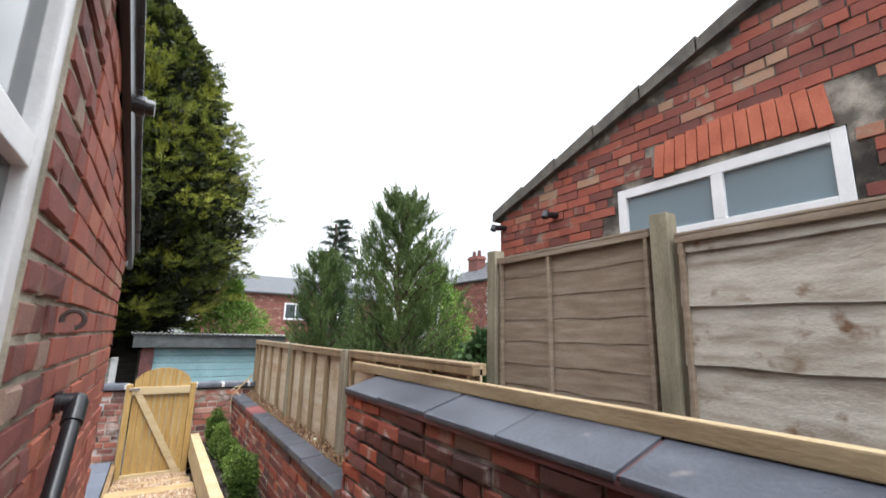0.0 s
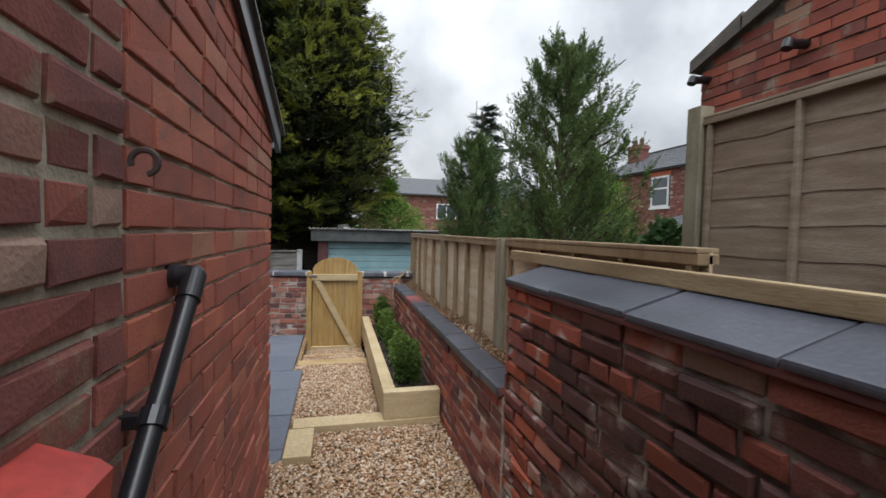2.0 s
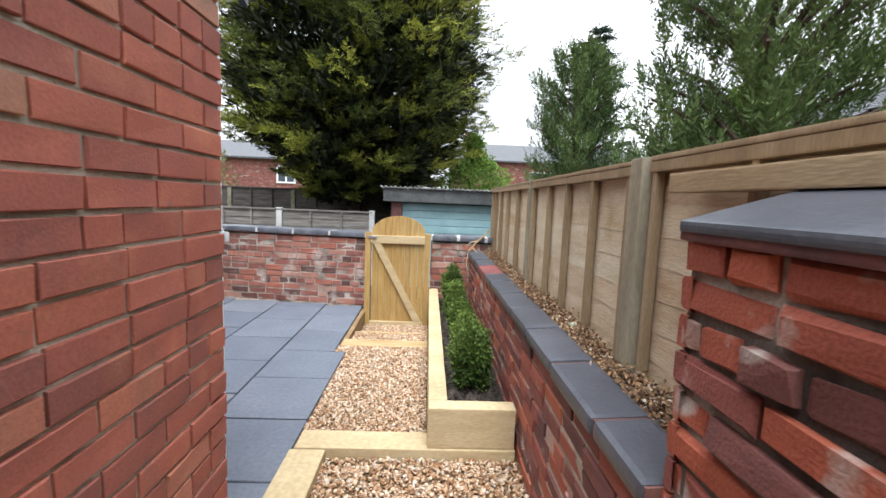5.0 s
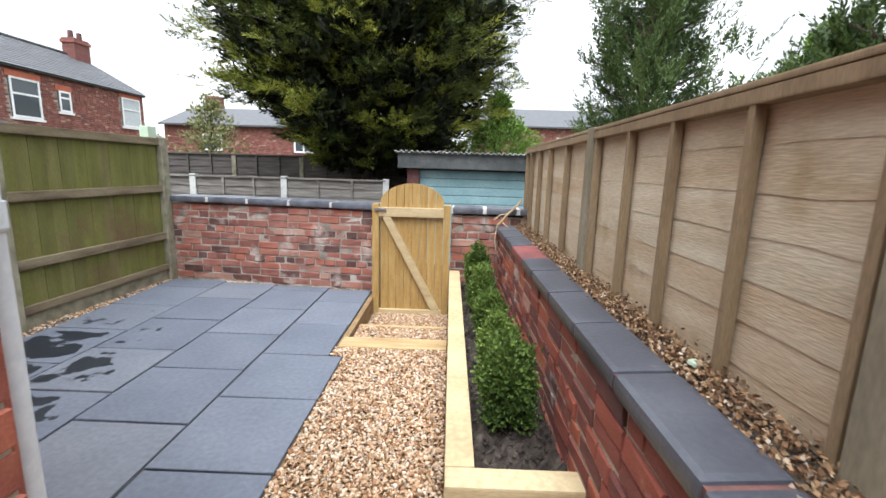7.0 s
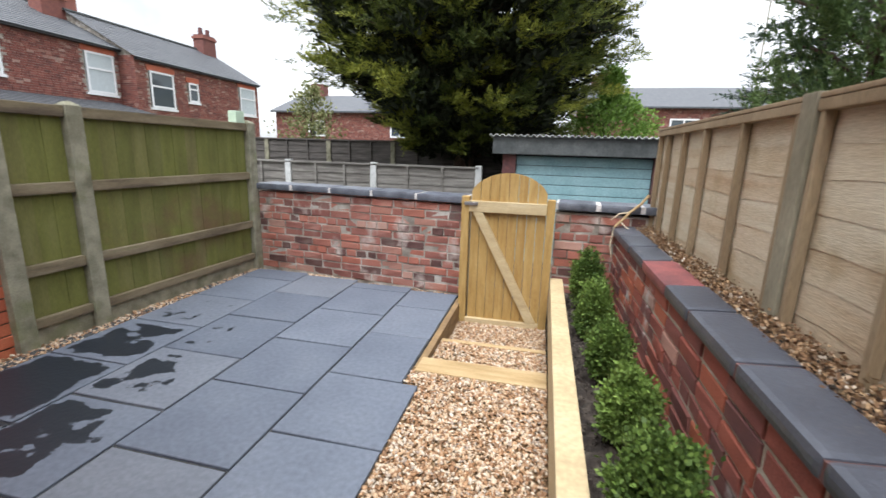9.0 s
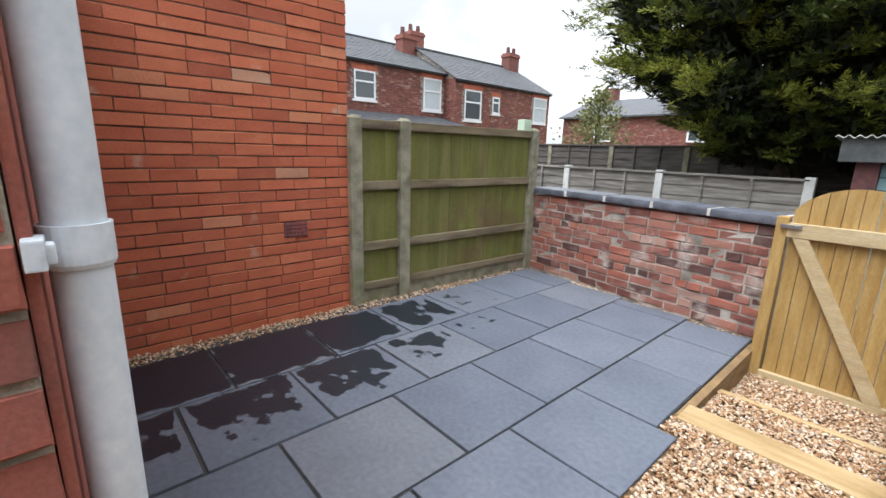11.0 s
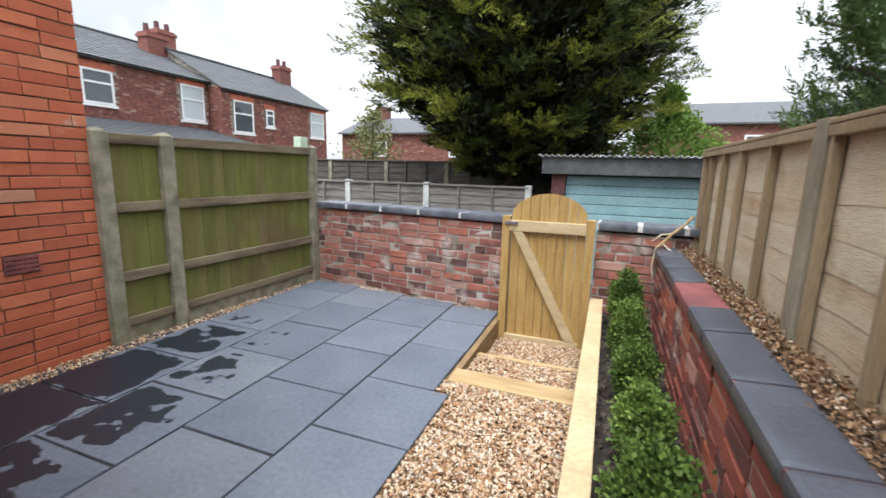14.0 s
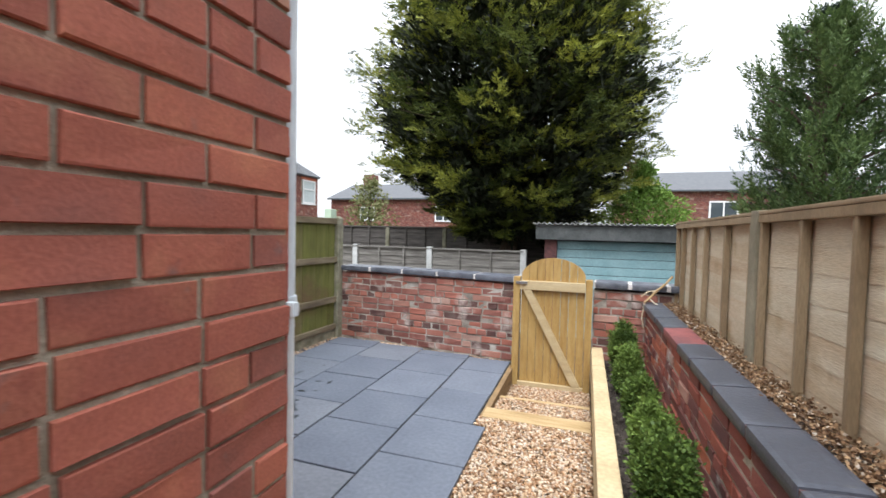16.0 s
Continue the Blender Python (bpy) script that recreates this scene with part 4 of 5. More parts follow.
# ---- gate ----
GY, GB = 7.57, -0.21
gate = thing("garden_gate", (0.58, GY, GB), "arched new pine garden gate, closed between two posts", "gate")
GL, GR, GTOP = 0.285, 0.885, 0.835
n = 8
for i in range(n):
    a = GL + (GR - GL) * i / n
    c = a + (GR - GL) / n
    xm, hw = (GL + GR) / 2, (GR - GL) / 2

    def arch(x):
        return 0.86 + 0.235 * math.sqrt(max(0.0, 1 - ((x - xm) / (hw + 0.02)) ** 2))
    pts = [(a + 0.002, GB + 0.03), (c - 0.002, GB + 0.03)] + [(c - 0.002 + (a - c + 0.004) * k / 5, arch(c + (a - c) * k / 5)) for k in range(6)]
    part("board", prism(pts, "y", GY, GY + 0.022), M_GATE, gate)
part("top_rail", bx(GL - 0.012, GR + 0.001, GY - 0.038, GY - 0.001, 0.78, 0.868, 0.004), M_NEWWOOD, gate)
part("bottom_rail", bx(GL - 0.012, GR + 0.001, GY - 0.038, GY - 0.001, GB + 0.0, GB + 0.08, 0.004), M_NEWWOOD, gate)
b = prism([(GL + 0.02, 0.778), (GL + 0.1, 0.778), (GR - 0.02, GB + 0.082), (GR - 0.1, GB + 0.082)], "y", GY - 0.036, GY - 0.001)
part("brace", b, M_NEWWOOD, gate)
for x0 in (GL - 0.075, GR + 0.002):
    part("post", bx(x0, x0 + 0.063, GY - 0.03, GY + 0.06, -0.4, 0.9, 0.004), M_GATE, gate)
lt = part("latch", bx(GL - 0.05, GL + 0.06, GY - 0.05, GY - 0.036, 0.835, 0.86, 0.003), M_STEEL, gate, "zinc ring latch")
b = bmesh.new()
tube(b, (GL + 0.02, GY - 0.07, 0.847), (GL + 0.02, GY - 0.04, 0.847), 0.012)
part("knob", b, M_STEEL, lt)


# ---- sleepers and planter ----
def sleeper(label, x0, x1, y0, y1, z0, z1, mat=M_NEWWOOD):
    t = thing("sleeper", ((x0 + x1) / 2, (y0 + y1) / 2, z0), label, "sleeper", "pine sleepers")
    part("beam", bx(x0, x1, y0, y1, z0, z1, 0.007), mat, t)
    return t


sleeper("pale new pine sleeper across the gravel step", 0.3, 1.4, 4.655, 4.82, -0.12, 0.05)
sleeper("pale new pine sleeper beside the paving's corner", 0.28, 0.455, 4.25, 4.65, -0.12, 0.045)
sleeper("honey-coloured pine step plank crossing the gravel path", 0.2, 0.95, 6.3, 6.475, -0.05, 0.004, M_HONEY)
sleeper("thin pine step edge in the gravel", 0.225, 0.95, 6.86, 6.905, -0.2, -0.055, M_HONEY)
part("edge_board", bx(0.178, 0.222, 6.36, 7.66, -0.3, -0.012, 0.003), M_DAMPWOOD, thing("paving_edge_board", (0.24, 7, -0.3), "stained timber board retaining the paving edge", "edging"))
planter = thing("planter_box", (1.2, 6.1, 0), "pine sleeper planter bed against the brick wall", "planter")
part("front_sleeper", bx(0.955, 1.395, 4.665, 4.76, 0.052, 0.262, 0.008), M_NEWWOOD, planter)
part("side_sleeper", bx(0.955, 1.055, 4.764, 7.0, 0.0, 0.262, 0.008), M_NEWWOOD, planter)
part("side_sleeper", bx(0.955, 1.055, 7.004, 7.62, 0.0, 0.262, 0.008), M_NEWWOOD, planter)
soil = bmesh.new()
bmesh.ops.create_grid(soil, x_segments=14, y_segments=90, size=0.5)
for v in soil.verts:
    v.co = Vector((1.225 + v.co.x * 0.36, 6.2 + v.co.y * 2.9, 0.14 + 0.05 * noise.noise(Vector((v.co.x * 9, v.co.y * 60, 0)))))
tagged(part("planter_soil", soil, M_SOIL), "dark crumbly soil in the planter", "soil", "", "stuff")

# ---- back lane: garage, fences ----
garage = thing("garage", (1.3, 10.5, -0.4), "garage with a pale teal slatted door and corrugated roof", "garage")
part("body", bx(0.24, 2.7, 10.62, 12.3, -0.4, 1.3), M_LEAD, garage)
part("pier", bx(0.24, 0.43, 10.45, 10.62, -0.4, 1.24, 0.004), M_COP_EDGE, garage, "dark red brick pier")
part("pier", bx(2.26, 2.45, 10.45, 10.62, -0.4, 1.24, 0.004), M_COP_EDGE, garage, "dark red brick pier")
for i in range(12):
    z = -0.38 + i * 0.134
    part("door_slat", bx(0.432, 2.258, 10.53, 10.56, z, z + 0.128, 0.012), M_TEAL, garage)
part("fascia", bx(0.1, 2.7, 10.36, 10.42, 1.24, 1.47, 0.01), M_LEAD, garage, "dark felt-covered fascia")
cv, cf = [], []
for i in range(241):
    x = 0.05 + i * 0.012
    z = 1.49 + 0.014 * math.sin(i * 2 * math.pi / 7)
    cv += [(x, 10.3, z), (x, 12.4, z - 0.12), (x, 10.3, z + 0.01), (x, 12.4, z - 0.11)]
for i in range(240):
    a = i * 4
    cf += [(a, a + 4, a + 5, a + 1), (a + 2, a + 3, a + 7, a + 6), (a, a + 2, a + 6, a + 4)]
part("roof_sheet", mesh_of("roof_sheet", cv, cf), M_CONCRETE_PALE, garage, "pale corrugated sheet")


def lane_fence(name, label, y, xs, z0, z1, mat, pmat, board, pw, ptop, rise=0.0):
    f = thing(name, (xs[0], y, z0), label, "fence")
    for x in xs:
        post(f, "post", x, y, z0, z1 + ptop, pw, pmat, False)
    for a, c in zip(xs, xs[1:]):
        z = z0
        while z < z1 - 0.03:
            h = min(board, z1 - z)
            bm = bx(a + pw / 2, c - pw / 2, y - 0.008, y + 0.008, z, z + h + 0.012)
            for v in bm.verts:
                if v.co.z < z + 0.01:
                    v.co.y -= 0.014
            part("board", bm, mat, f)
            z += h
        m = int((c - a) / 0.45)
        for k in range(1, m):
            x = a + (c - a) * k / m
            part("batten", bx(x - 0.018, x + 0.018, y - 0.05, y - 0.012, z0, z1, 0.003), mat, f)
        part("top_rail", bx(a, c, y - 0.05, y + 0.03, z1, z1 + 0.03, 0.004), mat, f)
    return f


lane_fence("lane_fence", "silvery grey lap fence on pale concrete posts", 10.75, (-6.5, -4.9, -3.37, -1.84, -0.136), -0.4, 1.0, M_FENCE_GREY, M_CONCRETE_PALE, 0.14, 0.1, 0.05)
lane_fence("rear_fence", "dark stained lap fence on concrete posts", 12.4, (-9.5, -8.0, -6.4, -4.9, -3.48, -2.1, -0.6, 0.2), -0.4, 1.4, M_FENCE_DARK, M_CONCRETE, 0.13, 0.09, 0.03)


# ---- houses ----
def house_row(name, label, x, y0, y1, eave, ridge, out, depth, wins, chim, seed, base=-0.4):
    """A terrace seen from its back: a facade of constant x facing out, a slate roof, windows and chimneys."""
    h = thing(name, (x, (y0 + y1) / 2, base), label, "house")
    xb = x - out * depth
    rd = x - out * depth * 0.5
    pts = [(x - out * 0.02, base), (x - out * 0.02, eave), (rd, ridge), (xb, eave), (xb, base)]
    bm = prism(pts, "y", y0 + 0.02, y1 - 0.02)
    body = part("wall", bm, M_MORTAR_PALE, h)
    brick_face(body, (x, y0 if out > 0 else y1, base), 90 if out > 0 else -90, y1 - y0, eave - base, M_BRICK_HOUSE, seed, bond=4, near=(0, 0, 0, 0), cap=0, course=0.0765, wob=0.003,
               skip=lambda a, b, z0, z1: any((w[0] < (y0 + b if out > 0 else y1 - a) and w[1] > (y0 + a if out > 0 else y1 - b) and w[2] < z1 + base and w[3] > z0 + base) for w in wins))
    brick_face(body, (xb if out > 0 else x, y0, base), 0, depth, eave - base, M_BRICK_HOUSE, seed + 1, bond=4, near=(0, 0, 0, 0), cap=0, course=0.0765, wob=0.003)
    rv, rfc = [], []
    rng = random.Random(seed)
    for side in (0, 1):
        ex = x + out * 0.22 if side == 0 else xb - out * 0.22
        ez = eave - 0.1
        n = 16
        for r in range(n):
            t0, t1 = r / n, min(1.0, (r + 1.25) / n)
            xa, za = ex + (rd - ex) * t0, ez + (ridge + 0.06 - ez) * t0
            xc, zc = ex + (rd - ex) * t1, ez + (ridge + 0.06 - ez) * t1
            y = y0 - 0.12 - rng.random() * 0.3
            while y < y1 + 0.1:
                ya, yb = max(y, y0 - 0.12), min(y + 0.42, y1 + 0.12)
                y += 0.43
                if yb - ya < 0.05:
                    continue
                k = len(rv)
                o = rng.uniform(0, 0.006)
                rv += [(xa, ya, za + 0.03 + o), (xa, yb, za + 0.03 + o), (xc, yb, zc + 0.008), (xc, ya, zc + 0.008), (xa, ya, za + 0.012), (xa, yb, za + 0.012)]
                rfc += [(k, k + 1, k + 2, k + 3), (k + 4, k + 5, k + 1, k)]
    ro = part("roof", mesh_of("roof", rv, rfc), M_SLATE, h, "grey slate roof")
    part("ridge_tiles", bx(rd - 0.12, rd + 0.12, y0 - 0.1, y1 + 0.1, ridge + 0.04, ridge + 0.13, 0.04), M_LEAD, ro)
    part("gutter", bx(min(x, x + out * 0.16), max(x, x + out * 0.16), y0, y1, eave - 0.16, eave - 0.06, 0.02), M_BLACK, h)
    for w in wins:
        ya, yb, za, zb = w[:4]
        wo = part("window", bx(x - 0.02, x + 0.02, ya, yb, za, zb), M_GLASS if len(w) < 5 else M_BLIND, h)
        fr = bmesh.new()
        t = 0.075
        for q in ((ya, ya + t, za, zb), (yb - t, yb, za, zb), (ya + t, yb - t, za, za + t), (ya + t, yb - t, zb - t, zb), (ya + t, yb - t, (za + zb) / 2 + 0.1, (za + zb) / 2 + 0.17)):
            box(fr, x + out * 0.02 - 0.03, x + out * 0.02 + 0.03, *q, 0.004)
        part("frame", fr, M_WHITE, wo)
        part("sill", bx(x - 0.06, x + 0.06, ya - 0.08, yb + 0.08, za - 0.09, za - 0.005, 0.006), M_WHITE, wo)
        part("lintel", bx(x - 0.015, x + 0.015, ya - 0.1, yb + 0.1, zb + 0.004, zb + 0.22, 0.004), M_ARCH, wo)
    for cy, cx, top, pots in chim:
        c = part("chimney", bx(cx - 0.3, cx + 0.3, cy - 0.45, cy + 0.45, ridge - 1.2, top, 0.01), M_BRICK_HOUSE[0], ro, "red brick chimney stack")
        cb = bmesh.new()
        box(cb, cx - 0.35, cx + 0.35, cy - 0.5, cy + 0.5, top - 0.22, top - 0.08, 0.01)
        part("band", cb, M_BRICK_HOUSE[0], c)
        for k in range(pots):
            py = cy - 0.25 + 0.5 * k / max(1, pots - 1)
            adopt(tagged(part("chimney_pot", tube(bmesh.new(), (cx, py, top - 0.02), (cx, py, top + 0.35), 0.12, 0.1, 12), M_COP_EDGE), ""), c)
    return h


house_row("terrace_house", "red brick terrace with slate roof and white sash windows", -15.44, 2.0, 18.58, 4.75, 6.4, 1, 7.5,
          [(9.2, 10.3, 3.0, 4.2), (13.66, 14.68, 3.16, 4.29), (17.25, 18.33, 2.99, 4.4, 1)], [(19.6, -19.2, 7.3, 2), (18.2, -18.0, 6.7, 1)], 51)
house_row("terrace_house", "red brick end-terrace with slate roof and white windows", -14.74, 18.6, 26.0, 4.5, 6.1, 1, 6.0,
          [(19.2, 20.35, 2.65, 4.05), (21.15, 21.7, 3.07, 3.88), (24.5, 25.7, 2.82, 4.16, 1)], [(25.6, -17.5, 6.9, 2)], 53)
lean = thing("lean_to", (-14, 14, 0), "slate lean-to roof behind the terrace", "outbuilding")
part("wall", bx(-15.4, -12.9, 6, 18.3, -0.4, 2.0), M_BRICK_HOUSE[0], lean)
for i in range(12):
    t0, t1 = i / 12, (i + 1.2) / 12
    b2 = prism([(-12.7 - 3.25 * t0, 2.05 + 0.75 * t0 + 0.03), (-12.7 - 3.25 * t1, 2.05 + 0.75 * t1), (-12.7 - 3.25 * t1, 2.03 + 0.75 * t1), (-12.7 - 3.25 * t0, 2.05 + 0.75 * t0)], "y", 5.8, 18.4)
    part("slate_course", b2, M_SLATE, lean)
house_row("terrace_house", "red brick terrace across the gardens with white windows", 14.55, 4.0, 16.03, 4.7, 6.2, -1, 6.6,
          [(15.09, 15.95, 2.78, 4.3), (13.55, 14.5, 2.89, 4.03), (9.0, 10.0, 2.8, 4.1)], [(16.0, 15.9, 6.5, 2), (8.5, 17.4, 7.4, 2)], 55)
house_row("terrace_house", "red brick terrace end with a white window and chimneys", 14.2, 16.05, 22.6, 4.5, 6.0, -1, 6.6,
          [(17.0, 18.05, 2.77, 4.1)], [(21.9, 16.4, 6.35, 2)], 57)
lean2 = thing("lean_to", (13, 13, -0.4), "grey slate lean-to against the terrace", "outbuilding")
part("wall", bx(12.1, 14.5, 10.5, 15.2, -0.4, 1.9), M_BRICK_HOUSE[0], lean2)
for i in range(8):
    t0, t1 = i / 8, (i + 1.2) / 8
    b2 = prism([(11.9 + 2.6 * t0, 1.92 + 0.7 * t0 + 0.03), (11.9 + 2.6 * t1, 1.92 + 0.7 * t1), (11.9 + 2.6 * t1, 1.9 + 0.7 * t1), (11.9 + 2.6 * t0, 1.92 + 0.7 * t0)], "y", 10.3, 15.4)
    part("slate_course", b2, M_SLATE, lean2)


def far_house(name, label, y, x0, x1, eave, ridge, wins, seed):
    h = thing(name, ((x0 + x1) / 2, y, -0.4), label, "house")
    bm = prism([(y, -0.4), (y, eave), (y + 3.5, ridge), (y + 7, eave), (y + 7, -0.4)], "x", x0, x1)
    body = part("wall", bm, M_MORTAR_PALE, h)
    brick_face(body, (x0, y - 0.02, -0.4), 0, x1 - x0, eave + 0.4, M_BRICK_HOUSE, seed, bond=4, near=(0, 0, 0, 0), cap=0, course=0.0765,
               skip=lambda a, b, z0, z1: z0 < 1.2)
    part("roof", prism([(y - 0.3, eave - 0.12), (y + 3.5, ridge + 0.05), (y + 7.3, eave - 0.12), (y + 7.3, eave - 0.02), (y + 3.5, ridge + 0.16), (y - 0.3, eave - 0.02)], "x", x0 - 0.2, x1 + 0.2), M_SLATE, h)
    for a, c, z0, z1 in wins:
        wo = part("window", bx(a, c, y - 0.05, y - 0.02, z0, z1), M_GLASS, h)
        fb = bmesh.new()
        for q in ((a, a + 0.1, z0, z1), (c - 0.1, c, z0, z1), (a + 0.1, c - 0.1, z0, z0 + 0.1), (a + 0.1, c - 0.1, z1 - 0.1, z1), ((a + c) / 2 - 0.04, (a + c) / 2 + 0.04, z0 + 0.1, z1 - 0.1)):
            box(fb, q[0], q[1], y - 0.09, y - 0.04, q[2], q[3])
        part("frame", fb, M_WHITE, wo)
    part("chimney", bx(x0 + 1, x0 + 1.9, y + 3, y + 3.8, ridge - 0.5, ridge + 0.9), M_BRICK_HOUSE[0], h)
    return h


far_house("distant_house", "distant brick house with a grey roof", 34, 2.5, 16, 4.3, 5.7, [(8.0, 9.6, 2.4, 3.6), (12, 13.4, 2.4, 3.6)], 61)
far_house("distant_house", "distant brick house with a low slate roof", 31, -17, -4, 3.6, 4.8, [(-14.6, -13.4, 2.0, 3.0), (-8.9, -7.7, 2.0, 3.1)], 63)


# ---- trees and shrubs ----
def leaf_cloud(name, tips, dirs, size, width, spread, per, mat, parent, seed, droop=0.0, scatter=0.55):
    """Many small pointed leaf blades round each twig's tip, in one mesh."""
    rng = np.random.default_rng(seed)
    tips, dirs = np.asarray(tips, float), np.asarray(dirs, float)
    n = len(tips) * per
    base = np.repeat(tips, per, 0) + rng.normal(0, spread, (n, 3))
    d = np.repeat(dirs, per, 0) + rng.normal(0, scatter, (n, 3))
    d[:, 2] -= droop
    d /= np.linalg.norm(d, axis=1, keepdims=True) + 1e-9
    s = np.cross(d, rng.normal(0, 1, (n, 3)))
    s /= np.linalg.norm(s, axis=1, keepdims=True) + 1e-9
    ln = size * rng.uniform(0.6, 1.3, (n, 1))
    wd = width * rng.uniform(0.7, 1.3, (n, 1))
    v = np.empty((n, 4, 3))
    v[:, 0], v[:, 1], v[:, 2], v[:, 3] = base, base + d * ln * 0.5 + s * wd, base + d * ln, base + d * ln * 0.5 - s * wd
    v = v.reshape(-1, 3)
    me = bpy.data.meshes.new(name)
    me.vertices.add(len(v))
    me.vertices.foreach_set("co", v.ravel())
    me.loops.add(n * 4)
    me.loops.foreach_set("vertex_index", np.arange(n * 4, dtype=np.int32))
    me.polygons.add(n)
    me.polygons.foreach_set("loop_start", np.arange(0, n * 4, 4, dtype=np.int32))
    me.polygons.foreach_set("loop_total", np.full(n, 4, dtype=np.int32))
    me.update()
    me.validate()
    return part(name, me, mat, parent)


def spray_cloud(name, tips, dirs, length, blade, width, per, mat, parent, seed, droop=0.0):
    """Flat feathery sprays: each tip carries a short stem with small blades on both of its sides, in one mesh."""
    rng = np.random.default_rng(seed)
    tips, dirs = np.asarray(tips, float), np.asarray(dirs, float)
    m = len(tips)
    d = dirs + rng.normal(0, 0.22, (m, 3))
    d[:, 2] -= droop
    d /= np.linalg.norm(d, axis=1, keepdims=True) + 1e-9
    up = np.array((0, 0, 1.0)) + rng.normal(0, 0.45, (m, 3))
    side = np.cross(d, up)
    side /= np.linalg.norm(side, axis=1, keepdims=True) + 1e-9
    ln = length * rng.uniform(0.6, 1.25, m)
    n = m * per
    d, side, ln = np.repeat(d, per, 0), np.repeat(side, per, 0), np.repeat(ln, per)[:, None]
    u = np.tile((np.arange(per) + 0.5) / per, m)[:, None]
    hand = np.where(np.arange(n) % 2 == 0, 1.0, -1.0)[:, None]
    base = np.repeat(tips, per, 0) + d * ln * (u - 0.35) + rng.normal(0, length * 0.03, (n, 3))
    out = d * rng.uniform(0.6, 1.0, (n, 1)) + side * hand * (0.95 - 0.75 * u) + rng.normal(0, 0.16, (n, 3))
    out /= np.linalg.norm(out, axis=1, keepdims=True) + 1e-9
    bl = blade * rng.uniform(0.6, 1.3, (n, 1)) * (1.15 - 0.5 * u)
    wd = width * rng.uniform(0.7, 1.3, (n, 1))
    lie = np.cross(out, np.cross(side, d) + rng.normal(0, 0.5, (n, 3)))
    lie /= np.linalg.norm(lie, axis=1, keepdims=True) + 1e-9
    v = np.empty((n, 4, 3))
    v[:, 0], v[:, 1], v[:, 2], v[:, 3] = base, base + out * bl * 0.5 + lie * wd, base + out * bl, base + out * bl * 0.5 - lie * wd
    me = bpy.data.meshes.new(name)
    me.vertices.add(n * 4)
    me.vertices.foreach_set("co", v.ravel())
    me.loops.add(n * 4)
    me.loops.foreach_set("vertex_index", np.arange(n * 4, dtype=np.int32))
    me.polygons.add(n)
    me.polygons.foreach_set("loop_start", np.arange(0, n * 4, 4, dtype=np.int32))
    me.polygons.foreach_set("loop_total", np.full(n, 4, dtype=np.int32))
    me.update()
    me.validate()
    return part(name, me, mat, parent)


def tapered(bm, pts, r0, r1, seg=8):
    for i in range(len(pts) - 1):
        t0, t1 = i / (len(pts) - 1), (i + 1) / (len(pts) - 1)
        tube(bm, pts[i], pts[i + 1], r0 + (r1 - r0) * t0, r0 + (r1 - r0) * t1, seg)


